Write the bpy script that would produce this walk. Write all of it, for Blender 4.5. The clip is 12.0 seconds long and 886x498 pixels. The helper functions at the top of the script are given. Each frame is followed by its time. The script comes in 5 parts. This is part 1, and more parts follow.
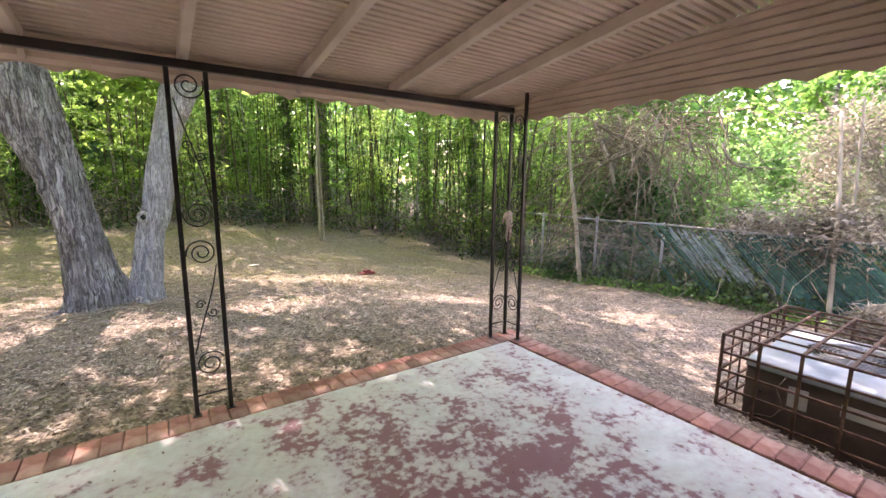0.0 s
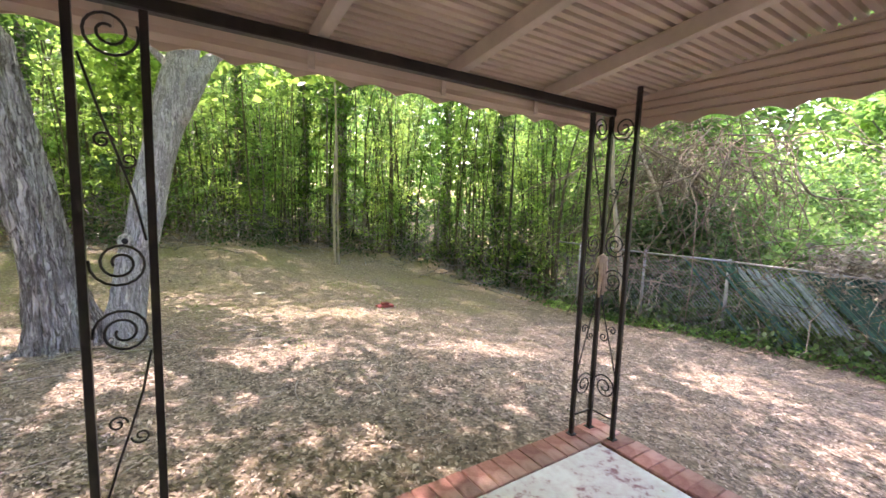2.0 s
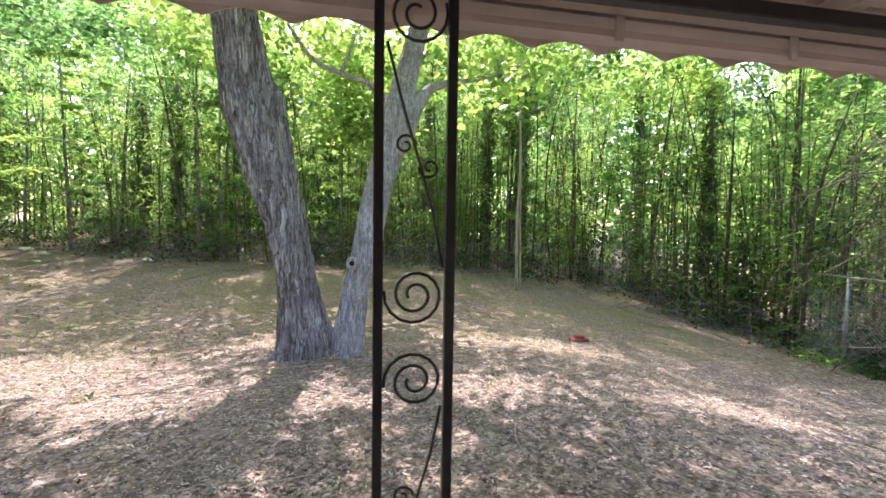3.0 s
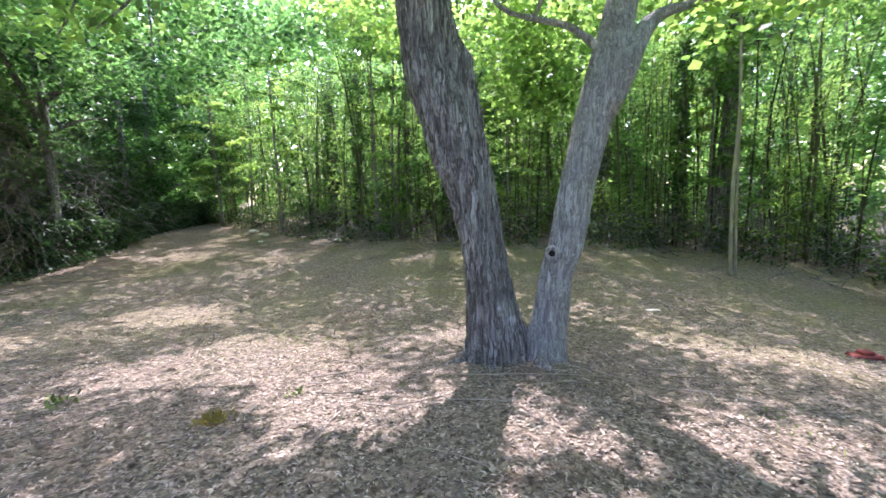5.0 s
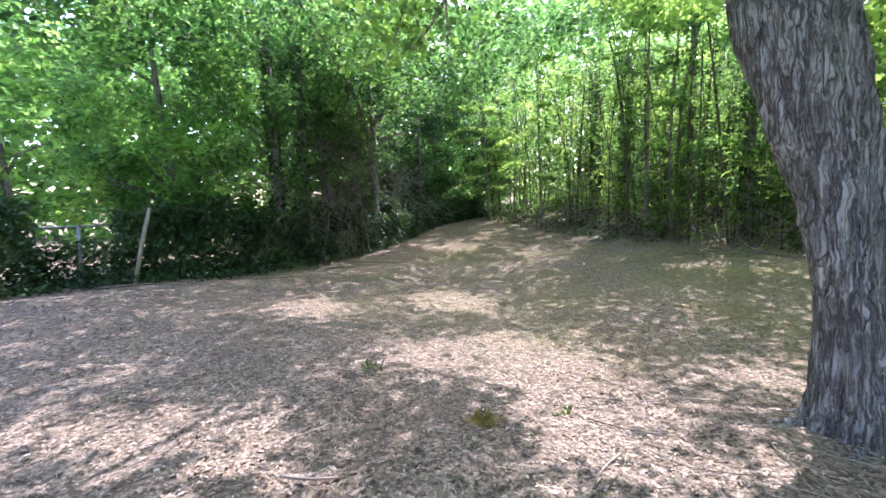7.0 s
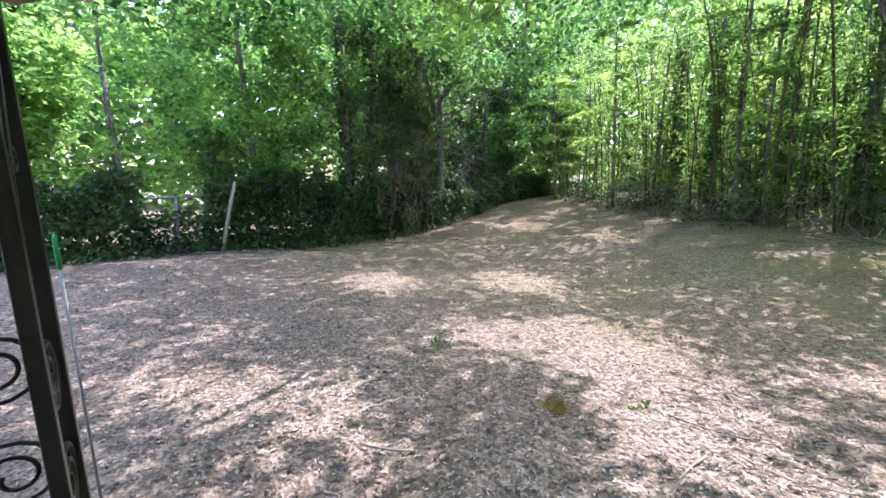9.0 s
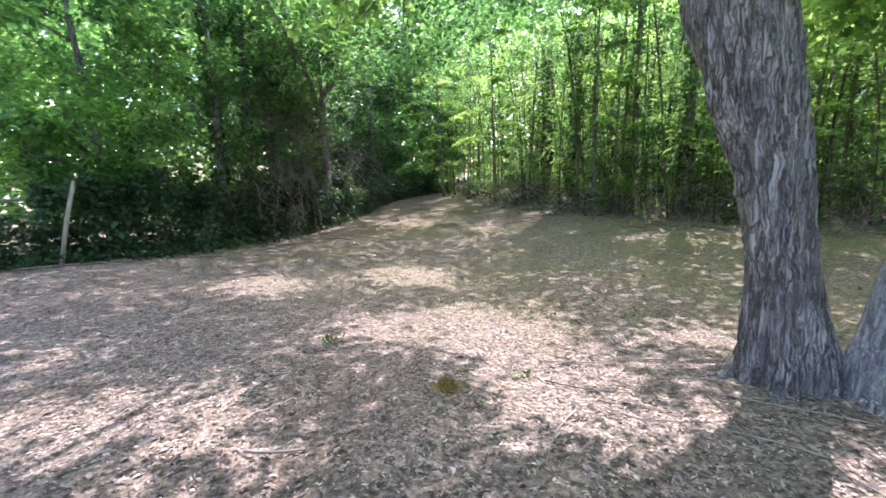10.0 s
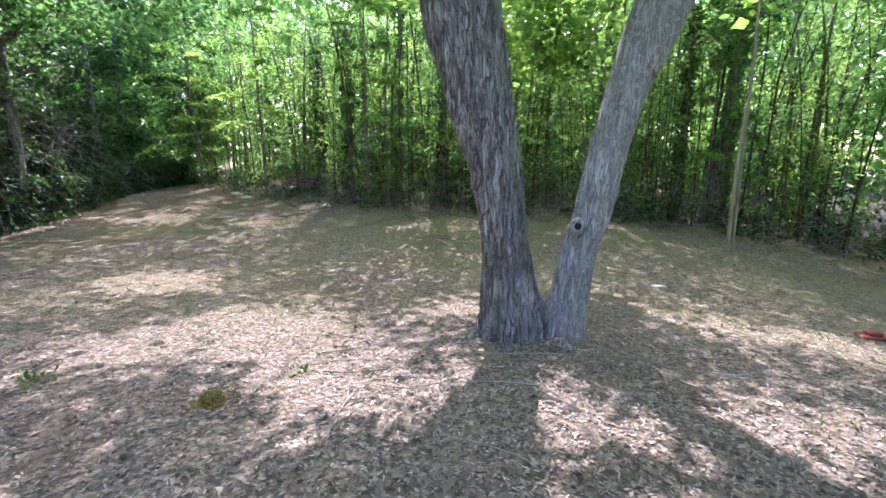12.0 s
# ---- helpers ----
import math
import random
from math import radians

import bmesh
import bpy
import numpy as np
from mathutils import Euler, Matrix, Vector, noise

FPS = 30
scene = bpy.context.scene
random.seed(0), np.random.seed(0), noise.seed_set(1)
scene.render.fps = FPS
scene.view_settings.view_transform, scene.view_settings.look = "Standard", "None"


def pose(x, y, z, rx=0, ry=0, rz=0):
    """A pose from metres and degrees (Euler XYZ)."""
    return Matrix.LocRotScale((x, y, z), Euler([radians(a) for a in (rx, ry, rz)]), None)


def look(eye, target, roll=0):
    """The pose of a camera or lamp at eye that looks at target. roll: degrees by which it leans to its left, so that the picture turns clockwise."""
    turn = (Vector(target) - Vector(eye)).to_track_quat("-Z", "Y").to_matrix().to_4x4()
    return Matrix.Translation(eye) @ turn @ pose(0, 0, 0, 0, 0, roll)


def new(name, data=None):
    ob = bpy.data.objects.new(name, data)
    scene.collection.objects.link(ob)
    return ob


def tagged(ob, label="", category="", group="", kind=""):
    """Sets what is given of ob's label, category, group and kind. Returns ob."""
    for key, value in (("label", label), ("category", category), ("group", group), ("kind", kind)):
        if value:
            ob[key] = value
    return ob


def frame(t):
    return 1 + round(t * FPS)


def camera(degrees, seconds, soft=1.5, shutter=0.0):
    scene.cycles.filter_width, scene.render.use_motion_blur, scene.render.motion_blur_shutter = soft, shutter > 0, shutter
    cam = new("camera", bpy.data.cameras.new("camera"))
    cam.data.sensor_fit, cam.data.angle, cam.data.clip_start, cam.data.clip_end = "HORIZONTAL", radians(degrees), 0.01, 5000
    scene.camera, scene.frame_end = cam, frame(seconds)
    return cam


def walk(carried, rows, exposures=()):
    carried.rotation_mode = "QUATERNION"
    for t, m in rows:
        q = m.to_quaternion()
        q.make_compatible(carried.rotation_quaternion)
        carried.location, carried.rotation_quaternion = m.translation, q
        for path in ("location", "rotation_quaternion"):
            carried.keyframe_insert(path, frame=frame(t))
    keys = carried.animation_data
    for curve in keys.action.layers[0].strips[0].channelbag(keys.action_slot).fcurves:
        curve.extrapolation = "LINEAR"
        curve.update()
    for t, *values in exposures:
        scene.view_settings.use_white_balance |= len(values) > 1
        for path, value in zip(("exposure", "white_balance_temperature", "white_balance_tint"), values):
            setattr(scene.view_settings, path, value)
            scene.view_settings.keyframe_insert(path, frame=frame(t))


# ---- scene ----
cam = camera(93.6, 12.0, shutter=0.15)
EXPO = 2.25
PATH = [
    (0, (-2.65, -2.772, 1.428), (-1.523, -1.152, 1.107), 0.5),
    (0.5, (-2.562, -2.536, 1.42), (-1.455, -0.893, 1.145), 0.7),
    (1, (-2.385, -2.246, 1.432), (-1.357, -0.542, 1.237), 0.6),
    (1.5, (-2.329, -1.933, 1.457), (-1.182, -0.315, 1.205), 2.1),
    (2, (-2.289, -1.665, 1.456), (-1.208, 0.003, 1.237), 1.9),
    (2.5, (-2.324, -1.351, 1.434), (-1.702, 0.544, 1.293), 2.4),
    (3, (-2.556, -1.064, 1.414), (-2.208, 0.902, 1.296), 0.9),
    (3.2, (-2.641, -0.973, 1.429), (-2.364, 1.003, 1.297), 0.5),
    (4.8, (-3.032, -0.187, 1.498), (-3.293, 1.784, 1.279), -1.2),
    (5, (-3.069, -0.114, 1.504), (-3.449, 1.834, 1.262), -1.6),
    (5.5, (-3.146, 0.045, 1.503), (-3.91, 1.879, 1.269), -2.0),
    (6, (-3.207, 0.142, 1.531), (-4.268, 1.825, 1.332), -1.8),
    (6.5, (-3.352, 0.181, 1.555), (-4.583, 1.744, 1.35), -2.5),
    (7, (-3.51, 0.214, 1.528), (-4.912, 1.623, 1.303), -2.2),
    (7.5, (-3.513, 0.159, 1.519), (-5.059, 1.409, 1.301), -2.3),
    (7.7, (-3.538, 0.162, 1.523), (-5.124, 1.36, 1.302), -2.3),
    (9.3, (-3.63, 0.146, 1.565), (-5.183, 1.353, 1.202), -0.8),
    (9.5, (-3.622, 0.131, 1.547), (-5.101, 1.43, 1.196), -0.7),
    (10, (-3.565, 0.165, 1.48), (-4.792, 1.706, 1.138), -1.9),
    (10.5, (-3.536, 0.184, 1.474), (-4.535, 1.88, 1.122), -1.3),
    (11, (-3.508, 0.177, 1.484), (-4.304, 1.974, 1.111), -0.8),
    (11.5, (-3.485, 0.168, 1.473), (-4.006, 2.059, 1.083), -0.1),
    (12, (-3.461, 0.172, 1.472), (-3.759, 2.111, 1.08), 0.2),
]
walk(cam, [(t, look(eye, target, roll)) for t, eye, target, roll in PATH], [
    (0, EXPO + 0.92, 6850, 38), (2.0, EXPO + 0.90, 6850, 37), (3.0, EXPO + 0.62, 6250, 35), (5.0, EXPO + 0.34, 5750, 31), (9.5, EXPO + 0.46, 5750, 31), (12, EXPO + 0.36, 5650, 31)])

# ---- world and sun ----
SUN_WAY = Vector((0.09, -0.72, -1.0)).normalized()
SUN_EL = math.asin(-SUN_WAY.z)
world = bpy.data.worlds.new("sky")
scene.world = world
world.use_nodes = True
wn = world.node_tree.nodes
wn.clear()
sky = wn.new("ShaderNodeTexSky")
sky.sky_type = "NISHITA"
sky.sun_disc = False
sky.sun_elevation = SUN_EL
sky.sun_rotation = math.atan2(-SUN_WAY.x, -SUN_WAY.y)
sky.air_density = 1.4
sky.dust_density = 2.5
bg = wn.new("ShaderNodeBackground")
bg.inputs["Strength"].default_value = 0.15
wout = wn.new("ShaderNodeOutputWorld")
world.node_tree.links.new(sky.outputs[0], bg.inputs[0])
world.node_tree.links.new(bg.outputs[0], wout.inputs[0])
sun_data = bpy.data.lights.new("sun", "SUN")
sun_data.energy = 2.05
sun_data.angle = radians(0.55)
sun_data.color = (1.0, 0.965, 0.875)
sun = new("sun", sun_data)
sun.matrix_world = look((0, 0, 30), Vector((0, 0, 30)) + SUN_WAY)


# ---- materials ----
def mat(name, dark, light, scale=8.0, rough=0.8, bump=0.2, bump_scale=40.0, metal=0.0, stretch=(1, 1, 1), island=0.0, spec=0.3,
        stain=None, stain_scale=1.5, stain_amount=0.4):
    """Two-tone noise with a larger stain, grain bump and optional variation from piece to piece."""
    m = bpy.data.materials.new(name)
    m.use_nodes = True
    nt = m.node_tree
    b = nt.nodes["Principled BSDF"]
    b.inputs["Roughness"].default_value = rough
    b.inputs["Metallic"].default_value = metal
    b.inputs["Specular IOR Level"].default_value = spec
    co = nt.nodes.new("ShaderNodeTexCoord")
    mp = nt.nodes.new("ShaderNodeMapping")
    mp.inputs["Scale"].default_value = stretch
    nt.links.new(co.outputs["Object"], mp.inputs["Vector"])
    n1 = nt.nodes.new("ShaderNodeTexNoise")
    n1.inputs["Scale"].default_value = scale
    n1.inputs["Detail"].default_value = 6
    n1.inputs["Roughness"].default_value = 0.65
    nt.links.new(mp.outputs[0], n1.inputs["Vector"])
    r = nt.nodes.new("ShaderNodeValToRGB")
    r.color_ramp.elements[0].position, r.color_ramp.elements[1].position = 0.32, 0.68
    r.color_ramp.elements[0].color = (*dark, 1)
    r.color_ramp.elements[1].color = (*light, 1)
    nt.links.new(n1.outputs["Fac"], r.inputs[0])
    col = r.outputs[0]
    if stain:
        n2 = nt.nodes.new("ShaderNodeTexNoise")
        n2.inputs["Scale"].default_value = stain_scale
        n2.inputs["Detail"].default_value = 5
        nt.links.new(co.outputs["Object"], n2.inputs["Vector"])
        r2 = nt.nodes.new("ShaderNodeMapRange")
        r2.inputs[1].default_value, r2.inputs[2].default_value = 0.45, 0.7
        r2.inputs[4].default_value = stain_amount
        nt.links.new(n2.outputs["Fac"], r2.inputs[0])
        mx = nt.nodes.new("ShaderNodeMixRGB")
        mx.inputs[2].default_value = (*stain, 1)
        nt.links.new(r2.outputs[0], mx.inputs[0])
        nt.links.new(col, mx.inputs[1])
        col = mx.outputs[0]
    if island:
        if island > 0:
            g = nt.nodes.new("ShaderNodeNewGeometry").outputs["Random Per Island"]
        else:
            g = nt.nodes.new("ShaderNodeObjectInfo").outputs["Random"]
        hs = nt.nodes.new("ShaderNodeHueSaturation")
        mr = nt.nodes.new("ShaderNodeMapRange")
        mr.inputs[3].default_value, mr.inputs[4].default_value = 1 - abs(island), 1 + abs(island)
        nt.links.new(g, mr.inputs[0])
        nt.links.new(mr.outputs[0], hs.inputs["Value"])
        nt.links.new(col, hs.inputs["Color"])
        col = hs.outputs[0]
    nt.links.new(col, b.inputs["Base Color"])
    if bump:
        n3 = nt.nodes.new("ShaderNodeTexNoise")
        n3.inputs["Scale"].default_value = bump_scale
        n3.inputs["Detail"].default_value = 5
        nt.links.new(mp.outputs[0], n3.inputs["Vector"])
        bp = nt.nodes.new("ShaderNodeBump")
        bp.inputs["Strength"].default_value = bump
        bp.inputs["Distance"].default_value = 0.02
        nt.links.new(n3.outputs["Fac"], bp.inputs["Height"])
        nt.links.new(bp.outputs[0], b.inputs["Normal"])
    return m


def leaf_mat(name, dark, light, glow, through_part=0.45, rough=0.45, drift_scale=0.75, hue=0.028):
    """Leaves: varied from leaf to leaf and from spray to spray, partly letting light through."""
    m = bpy.data.materials.new(name)
    m.use_nodes = True
    nt = m.node_tree
    b = nt.nodes["Principled BSDF"]
    b.inputs["Roughness"].default_value = rough
    b.inputs["Specular IOR Level"].default_value = 0.35
    g = nt.nodes.new("ShaderNodeNewGeometry")
    r = nt.nodes.new("ShaderNodeValToRGB")
    r.color_ramp.elements[0].color = (*dark, 1)
    r.color_ramp.elements[1].color = (*light, 1)
    nt.links.new(g.outputs["Random Per Island"], r.inputs[0])
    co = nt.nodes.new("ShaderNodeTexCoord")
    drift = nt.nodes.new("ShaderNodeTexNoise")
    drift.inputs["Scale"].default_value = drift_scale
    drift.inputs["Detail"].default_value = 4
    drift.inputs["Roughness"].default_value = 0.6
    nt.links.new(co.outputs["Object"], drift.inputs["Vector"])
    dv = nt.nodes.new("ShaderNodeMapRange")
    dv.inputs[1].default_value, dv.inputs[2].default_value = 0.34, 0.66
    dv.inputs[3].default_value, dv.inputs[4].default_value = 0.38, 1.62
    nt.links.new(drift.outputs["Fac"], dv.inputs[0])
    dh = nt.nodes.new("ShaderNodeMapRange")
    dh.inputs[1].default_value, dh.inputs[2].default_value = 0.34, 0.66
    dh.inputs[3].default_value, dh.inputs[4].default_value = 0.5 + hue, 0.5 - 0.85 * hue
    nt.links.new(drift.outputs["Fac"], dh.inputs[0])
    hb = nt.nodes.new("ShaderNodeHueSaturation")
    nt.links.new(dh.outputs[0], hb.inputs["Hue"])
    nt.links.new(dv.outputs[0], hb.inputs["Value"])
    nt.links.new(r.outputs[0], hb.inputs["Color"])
    nt.links.new(hb.outputs[0], b.inputs["Base Color"])
    tr = nt.nodes.new("ShaderNodeBsdfTranslucent")
    hs = nt.nodes.new("ShaderNodeHueSaturation")
    hs.inputs["Color"].default_value = (*glow, 1)
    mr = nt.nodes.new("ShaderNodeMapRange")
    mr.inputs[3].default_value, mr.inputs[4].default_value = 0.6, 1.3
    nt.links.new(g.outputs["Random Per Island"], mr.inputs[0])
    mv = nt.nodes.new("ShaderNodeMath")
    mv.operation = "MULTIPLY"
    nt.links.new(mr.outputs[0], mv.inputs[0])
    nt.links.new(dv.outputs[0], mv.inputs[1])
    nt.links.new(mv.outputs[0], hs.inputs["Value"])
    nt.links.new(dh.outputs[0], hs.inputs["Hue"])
    nt.links.new(hs.outputs[0], tr.inputs[0])
    mix = nt.nodes.new("ShaderNodeMixShader")
    mix.inputs[0].default_value = through_part
    nt.links.new(b.outputs[0], mix.inputs[1])
    nt.links.new(tr.outputs[0], mix.inputs[2])
    nt.links.new(mix.outputs[0], nt.nodes["Material Output"].inputs[0])
    return m


def ground_mat():
    """Leaf litter and wood chips over bare earth, with thin moss and grass in broad patches."""
    m = mat("leaf_litter_earth", (0.075, 0.050, 0.039), (0.345, 0.278, 0.216), 26, 0.95, 0.9, 55, stain=(0.175, 0.125, 0.088), stain_scale=0.8, stain_amount=0.6, spec=0.1)
    nt = m.node_tree
    b = nt.nodes["Principled BSDF"]
    co = nt.nodes.new("ShaderNodeTexCoord")
    old = b.inputs["Base Color"].links[0].from_socket
    # flakes
    vo = nt.nodes.new("ShaderNodeTexVoronoi")
    vo.inputs["Scale"].default_value = 24
    vo.inputs["Randomness"].default_value = 1
    nt.links.new(co.outputs["Object"], vo.inputs["Vector"])
    bw = nt.nodes.new("ShaderNodeRGBToBW")
    nt.links.new(vo.outputs["Color"], bw.inputs[0])
    rr = nt.nodes.new("ShaderNodeMapRange")
    rr.inputs[3].default_value, rr.inputs[4].default_value = 0.4, 1.65
    nt.links.new(bw.outputs[0], rr.inputs[0])
    hs = nt.nodes.new("ShaderNodeHueSaturation")
    nt.links.new(rr.outputs[0], hs.inputs["Value"])
    nt.links.new(old, hs.inputs["Color"])
    # thin grass
    n = nt.nodes.new("ShaderNodeTexNoise")
    n.inputs["Scale"].default_value = 0.32
    n.inputs["Detail"].default_value = 8
    n.inputs["Roughness"].default_value = 0.72
    nt.links.new(co.outputs["Object"], n.inputs["Vector"])
    mr = nt.nodes.new("ShaderNodeMapRange")
    mr.inputs[1].default_value, mr.inputs[2].default_value, mr.inputs[4].default_value = 0.42, 0.64, 0.72
    nt.links.new(n.outputs["Fac"], mr.inputs[0])
    # little grows close to the patio, where the litter lies thick
    sp = nt.nodes.new("ShaderNodeSeparateXYZ")
    nt.links.new(co.outputs["Object"], sp.inputs[0])
    far = nt.nodes.new("ShaderNodeMapRange")
    far.inputs[1].default_value, far.inputs[2].default_value, far.inputs[3].default_value = 2.5, 6.0, 0.15
    nt.links.new(sp.outputs["Y"], far.inputs[0])
    am = nt.nodes.new("ShaderNodeMath")
    am.operation = "MULTIPLY"
    nt.links.new(mr.outputs[0], am.inputs[0])
    nt.links.new(far.outputs[0], am.inputs[1])
    mx = nt.nodes.new("ShaderNodeMixRGB")
    mx.inputs[2].default_value = (0.215, 0.19, 0.085, 1)
    nt.links.new(am.outputs[0], mx.inputs[0])
    nt.links.new(hs.outputs[0], mx.inputs[1])
    nt.links.new(mx.outputs[0], b.inputs["Base Color"])
    return m


def slab_mat():
    """Concrete with worn grey-white paint, and the old dark red paint showing in flaked patches."""
    m = mat("worn_painted_concrete", (0.47, 0.485, 0.455), (0.66, 0.67, 0.64), 3.5, 0.62, 0.12, 60, stain=(0.42, 0.42, 0.36), stain_scale=1.7, stain_amount=0.6)
    nt = m.node_tree
    b = nt.nodes["Principled BSDF"]
    old = b.inputs["Base Color"].links[0].from_socket
    co = nt.nodes.new("ShaderNodeTexCoord")
    big = nt.nodes.new("ShaderNodeTexNoise")
    big.inputs["Scale"].default_value = 1.15
    big.inputs["Detail"].default_value = 2
    fine = nt.nodes.new("ShaderNodeTexNoise")
    fine.inputs["Scale"].default_value = 4.5
    fine.inputs["Detail"].default_value = 9
    fine.inputs["Roughness"].default_value = 0.72
    for k in (big, fine):
        nt.links.new(co.outputs["Object"], k.inputs["Vector"])
    # wear along the trodden middle of the slab
    sub = nt.nodes.new("ShaderNodeVectorMath")
    sub.operation = "SUBTRACT"
    sub.inputs[1].default_value = (-1.45, -1.5, 0)
    nt.links.new(co.outputs["Object"], sub.inputs[0])
    ln = nt.nodes.new("ShaderNodeVectorMath")
    ln.operation = "LENGTH"
    nt.links.new(sub.outputs[0], ln.inputs[0])
    fall = nt.nodes.new("ShaderNodeMapRange")
    fall.inputs[1].default_value, fall.inputs[2].default_value = 0.3, 2.1
    fall.inputs[3].default_value, fall.inputs[4].default_value = 0.05, -0.12
    nt.links.new(ln.outputs[1], fall.inputs[0])
    a = nt.nodes.new("ShaderNodeMath")
    a.operation = "MULTIPLY_ADD"
    a.inputs[1].default_value = 0.42
    nt.links.new(big.outputs["Fac"], a.inputs[0])
    nt.links.new(fall.outputs[0], a.inputs[2])
    s = nt.nodes.new("ShaderNodeMath")
    s.operation = "MULTIPLY_ADD"
    s.inputs[1].default_value = 0.95
    nt.links.new(fine.outputs["Fac"], s.inputs[0])
    flake = nt.nodes.new("ShaderNodeTexNoise")
    flake.inputs["Scale"].default_value = 22
    flake.inputs["Detail"].default_value = 6
    nt.links.new(co.outputs["Object"], flake.inputs["Vector"])
    s0 = nt.nodes.new("ShaderNodeMath")
    s0.operation = "MULTIPLY_ADD"
    s0.inputs[1].default_value = 0.5
    nt.links.new(flake.outputs["Fac"], s0.inputs[0])
    nt.links.new(a.outputs[0], s0.inputs[2])
    nt.links.new(s0.outputs[0], s.inputs[2])
    mr = nt.nodes.new("ShaderNodeMapRange")
    mr.inputs[1].default_value, mr.inputs[2].default_value, mr.inputs[4].default_value = 0.915, 1.0, 0.85
    nt.links.new(s.outputs[0], mr.inputs[0])
    mx = nt.nodes.new("ShaderNodeMixRGB")
    mx.inputs[2].default_value = (0.19, 0.055, 0.068, 1)
    nt.links.new(mr.outputs[0], mx.inputs[0])
    # faint pink residue round the flaked patches
    wash = nt.nodes.new("ShaderNodeMapRange")
    wash.inputs[1].default_value, wash.inputs[2].default_value, wash.inputs[4].default_value = 0.76, 0.92, 0.4
    nt.links.new(s.outputs[0], wash.inputs[0])
    mw = nt.nodes.new("ShaderNodeMixRGB")
    mw.inputs[2].default_value = (0.42, 0.29, 0.30, 1)
    nt.links.new(wash.outputs[0], mw.inputs[0])
    nt.links.new(old, mw.inputs[1])
    nt.links.new(mw.outputs[0], mx.inputs[1])
    nt.links.new(mx.outputs[0], b.inputs["Base Color"])
    return m


def bark_mat(name, crack, plate, pale, scale, depth, fleck=0.3):
    """Bark in long plates with dark cracks between them and pale lichen flecks."""
    m = bpy.data.materials.new(name)
    m.use_nodes = True
    nt = m.node_tree
    b = nt.nodes["Principled BSDF"]
    b.inputs["Roughness"].default_value = 0.92
    b.inputs["Specular IOR Level"].default_value = 0.15
    co = nt.nodes.new("ShaderNodeTexCoord")
    wob = nt.nodes.new("ShaderNodeTexNoise")
    wob.inputs["Scale"].default_value = 6
    wob.inputs["Detail"].default_value = 4
    nt.links.new(co.outputs["Object"], wob.inputs["Vector"])
    add = nt.nodes.new("ShaderNodeMixRGB")
    add.blend_type = "LINEAR_LIGHT"
    add.inputs[0].default_value = 0.035
    nt.links.new(co.outputs["Object"], add.inputs[1])
    nt.links.new(wob.outputs["Color"], add.inputs[2])
    mp = nt.nodes.new("ShaderNodeMapping")
    mp.inputs["Scale"].default_value = (1, 1, 0.07)
    nt.links.new(add.outputs[0], mp.inputs["Vector"])
    cracks = []
    for k, (s, wide) in enumerate(((scale, 0.055), (scale * 2.3, 0.09))):
        nz = nt.nodes.new("ShaderNodeTexNoise")
        nz.inputs["Scale"].default_value = s
        nz.inputs["Detail"].default_value = 3
        nt.links.new(mp.outputs[0], nz.inputs["Vector"])
        sb = nt.nodes.new("ShaderNodeMath")
        sb.operation = "SUBTRACT"
        sb.inputs[1].default_value = 0.5
        ab = nt.nodes.new("ShaderNodeMath")
        ab.operation = "ABSOLUTE"
        m1 = nt.nodes.new("ShaderNodeMapRange")
        m1.inputs[2].default_value = wide
        m1.inputs[3].default_value = 0.0 if k == 0 else 0.35
        nt.links.new(nz.outputs["Fac"], sb.inputs[0])
        nt.links.new(sb.outputs[0], ab.inputs[0])
        nt.links.new(ab.outputs[0], m1.inputs[0])
        cracks.append(m1)
    mr = nt.nodes.new("ShaderNodeMath")
    mr.operation = "MULTIPLY"
    nt.links.new(cracks[0].outputs[0], mr.inputs[0])
    nt.links.new(cracks[1].outputs[0], mr.inputs[1])
    n2 = nt.nodes.new("ShaderNodeTexNoise")
    n2.inputs["Scale"].default_value = 3.2
    n2.inputs["Detail"].default_value = 9
    n2.inputs["Roughness"].default_value = 0.7
    nt.links.new(co.outputs["Object"], n2.inputs["Vector"])
    r = nt.nodes.new("ShaderNodeValToRGB")
    r.color_ramp.elements[0].position, r.color_ramp.elements[1].position = 0.36, 0.66
    r.color_ramp.elements[0].color = (*plate, 1)
    r.color_ramp.elements[1].color = (*pale, 1)
    nt.links.new(n2.outputs["Fac"], r.inputs[0])
    mx = nt.nodes.new("ShaderNodeMixRGB")
    mx.inputs[1].default_value = (*crack, 1)
    nt.links.new(mr.outputs[0], mx.inputs[0])
    nt.links.new(r.outputs[0], mx.inputs[2])
    n4 = nt.nodes.new("ShaderNodeTexNoise")
    n4.inputs["Scale"].default_value = 17
    n4.inputs["Detail"].default_value = 7
    n4.inputs["Roughness"].default_value = 0.7
    nt.links.new(co.outputs["Object"], n4.inputs["Vector"])
    r4 = nt.nodes.new("ShaderNodeMapRange")
    r4.inputs[1].default_value, r4.inputs[2].default_value, r4.inputs[4].default_value = 0.56, 0.68, fleck
    nt.links.new(n4.outputs["Fac"], r4.inputs[0])
    lichen = nt.nodes.new("ShaderNodeMixRGB")
    lichen.inputs[2].default_value = (0.66, 0.645, 0.63, 1)
    nt.links.new(r4.outputs[0], lichen.inputs[0])
    nt.links.new(mx.outputs[0], lichen.inputs[1])
    nt.links.new(lichen.outputs[0], b.inputs["Base Color"])
    n3 = nt.nodes.new("ShaderNodeTexNoise")
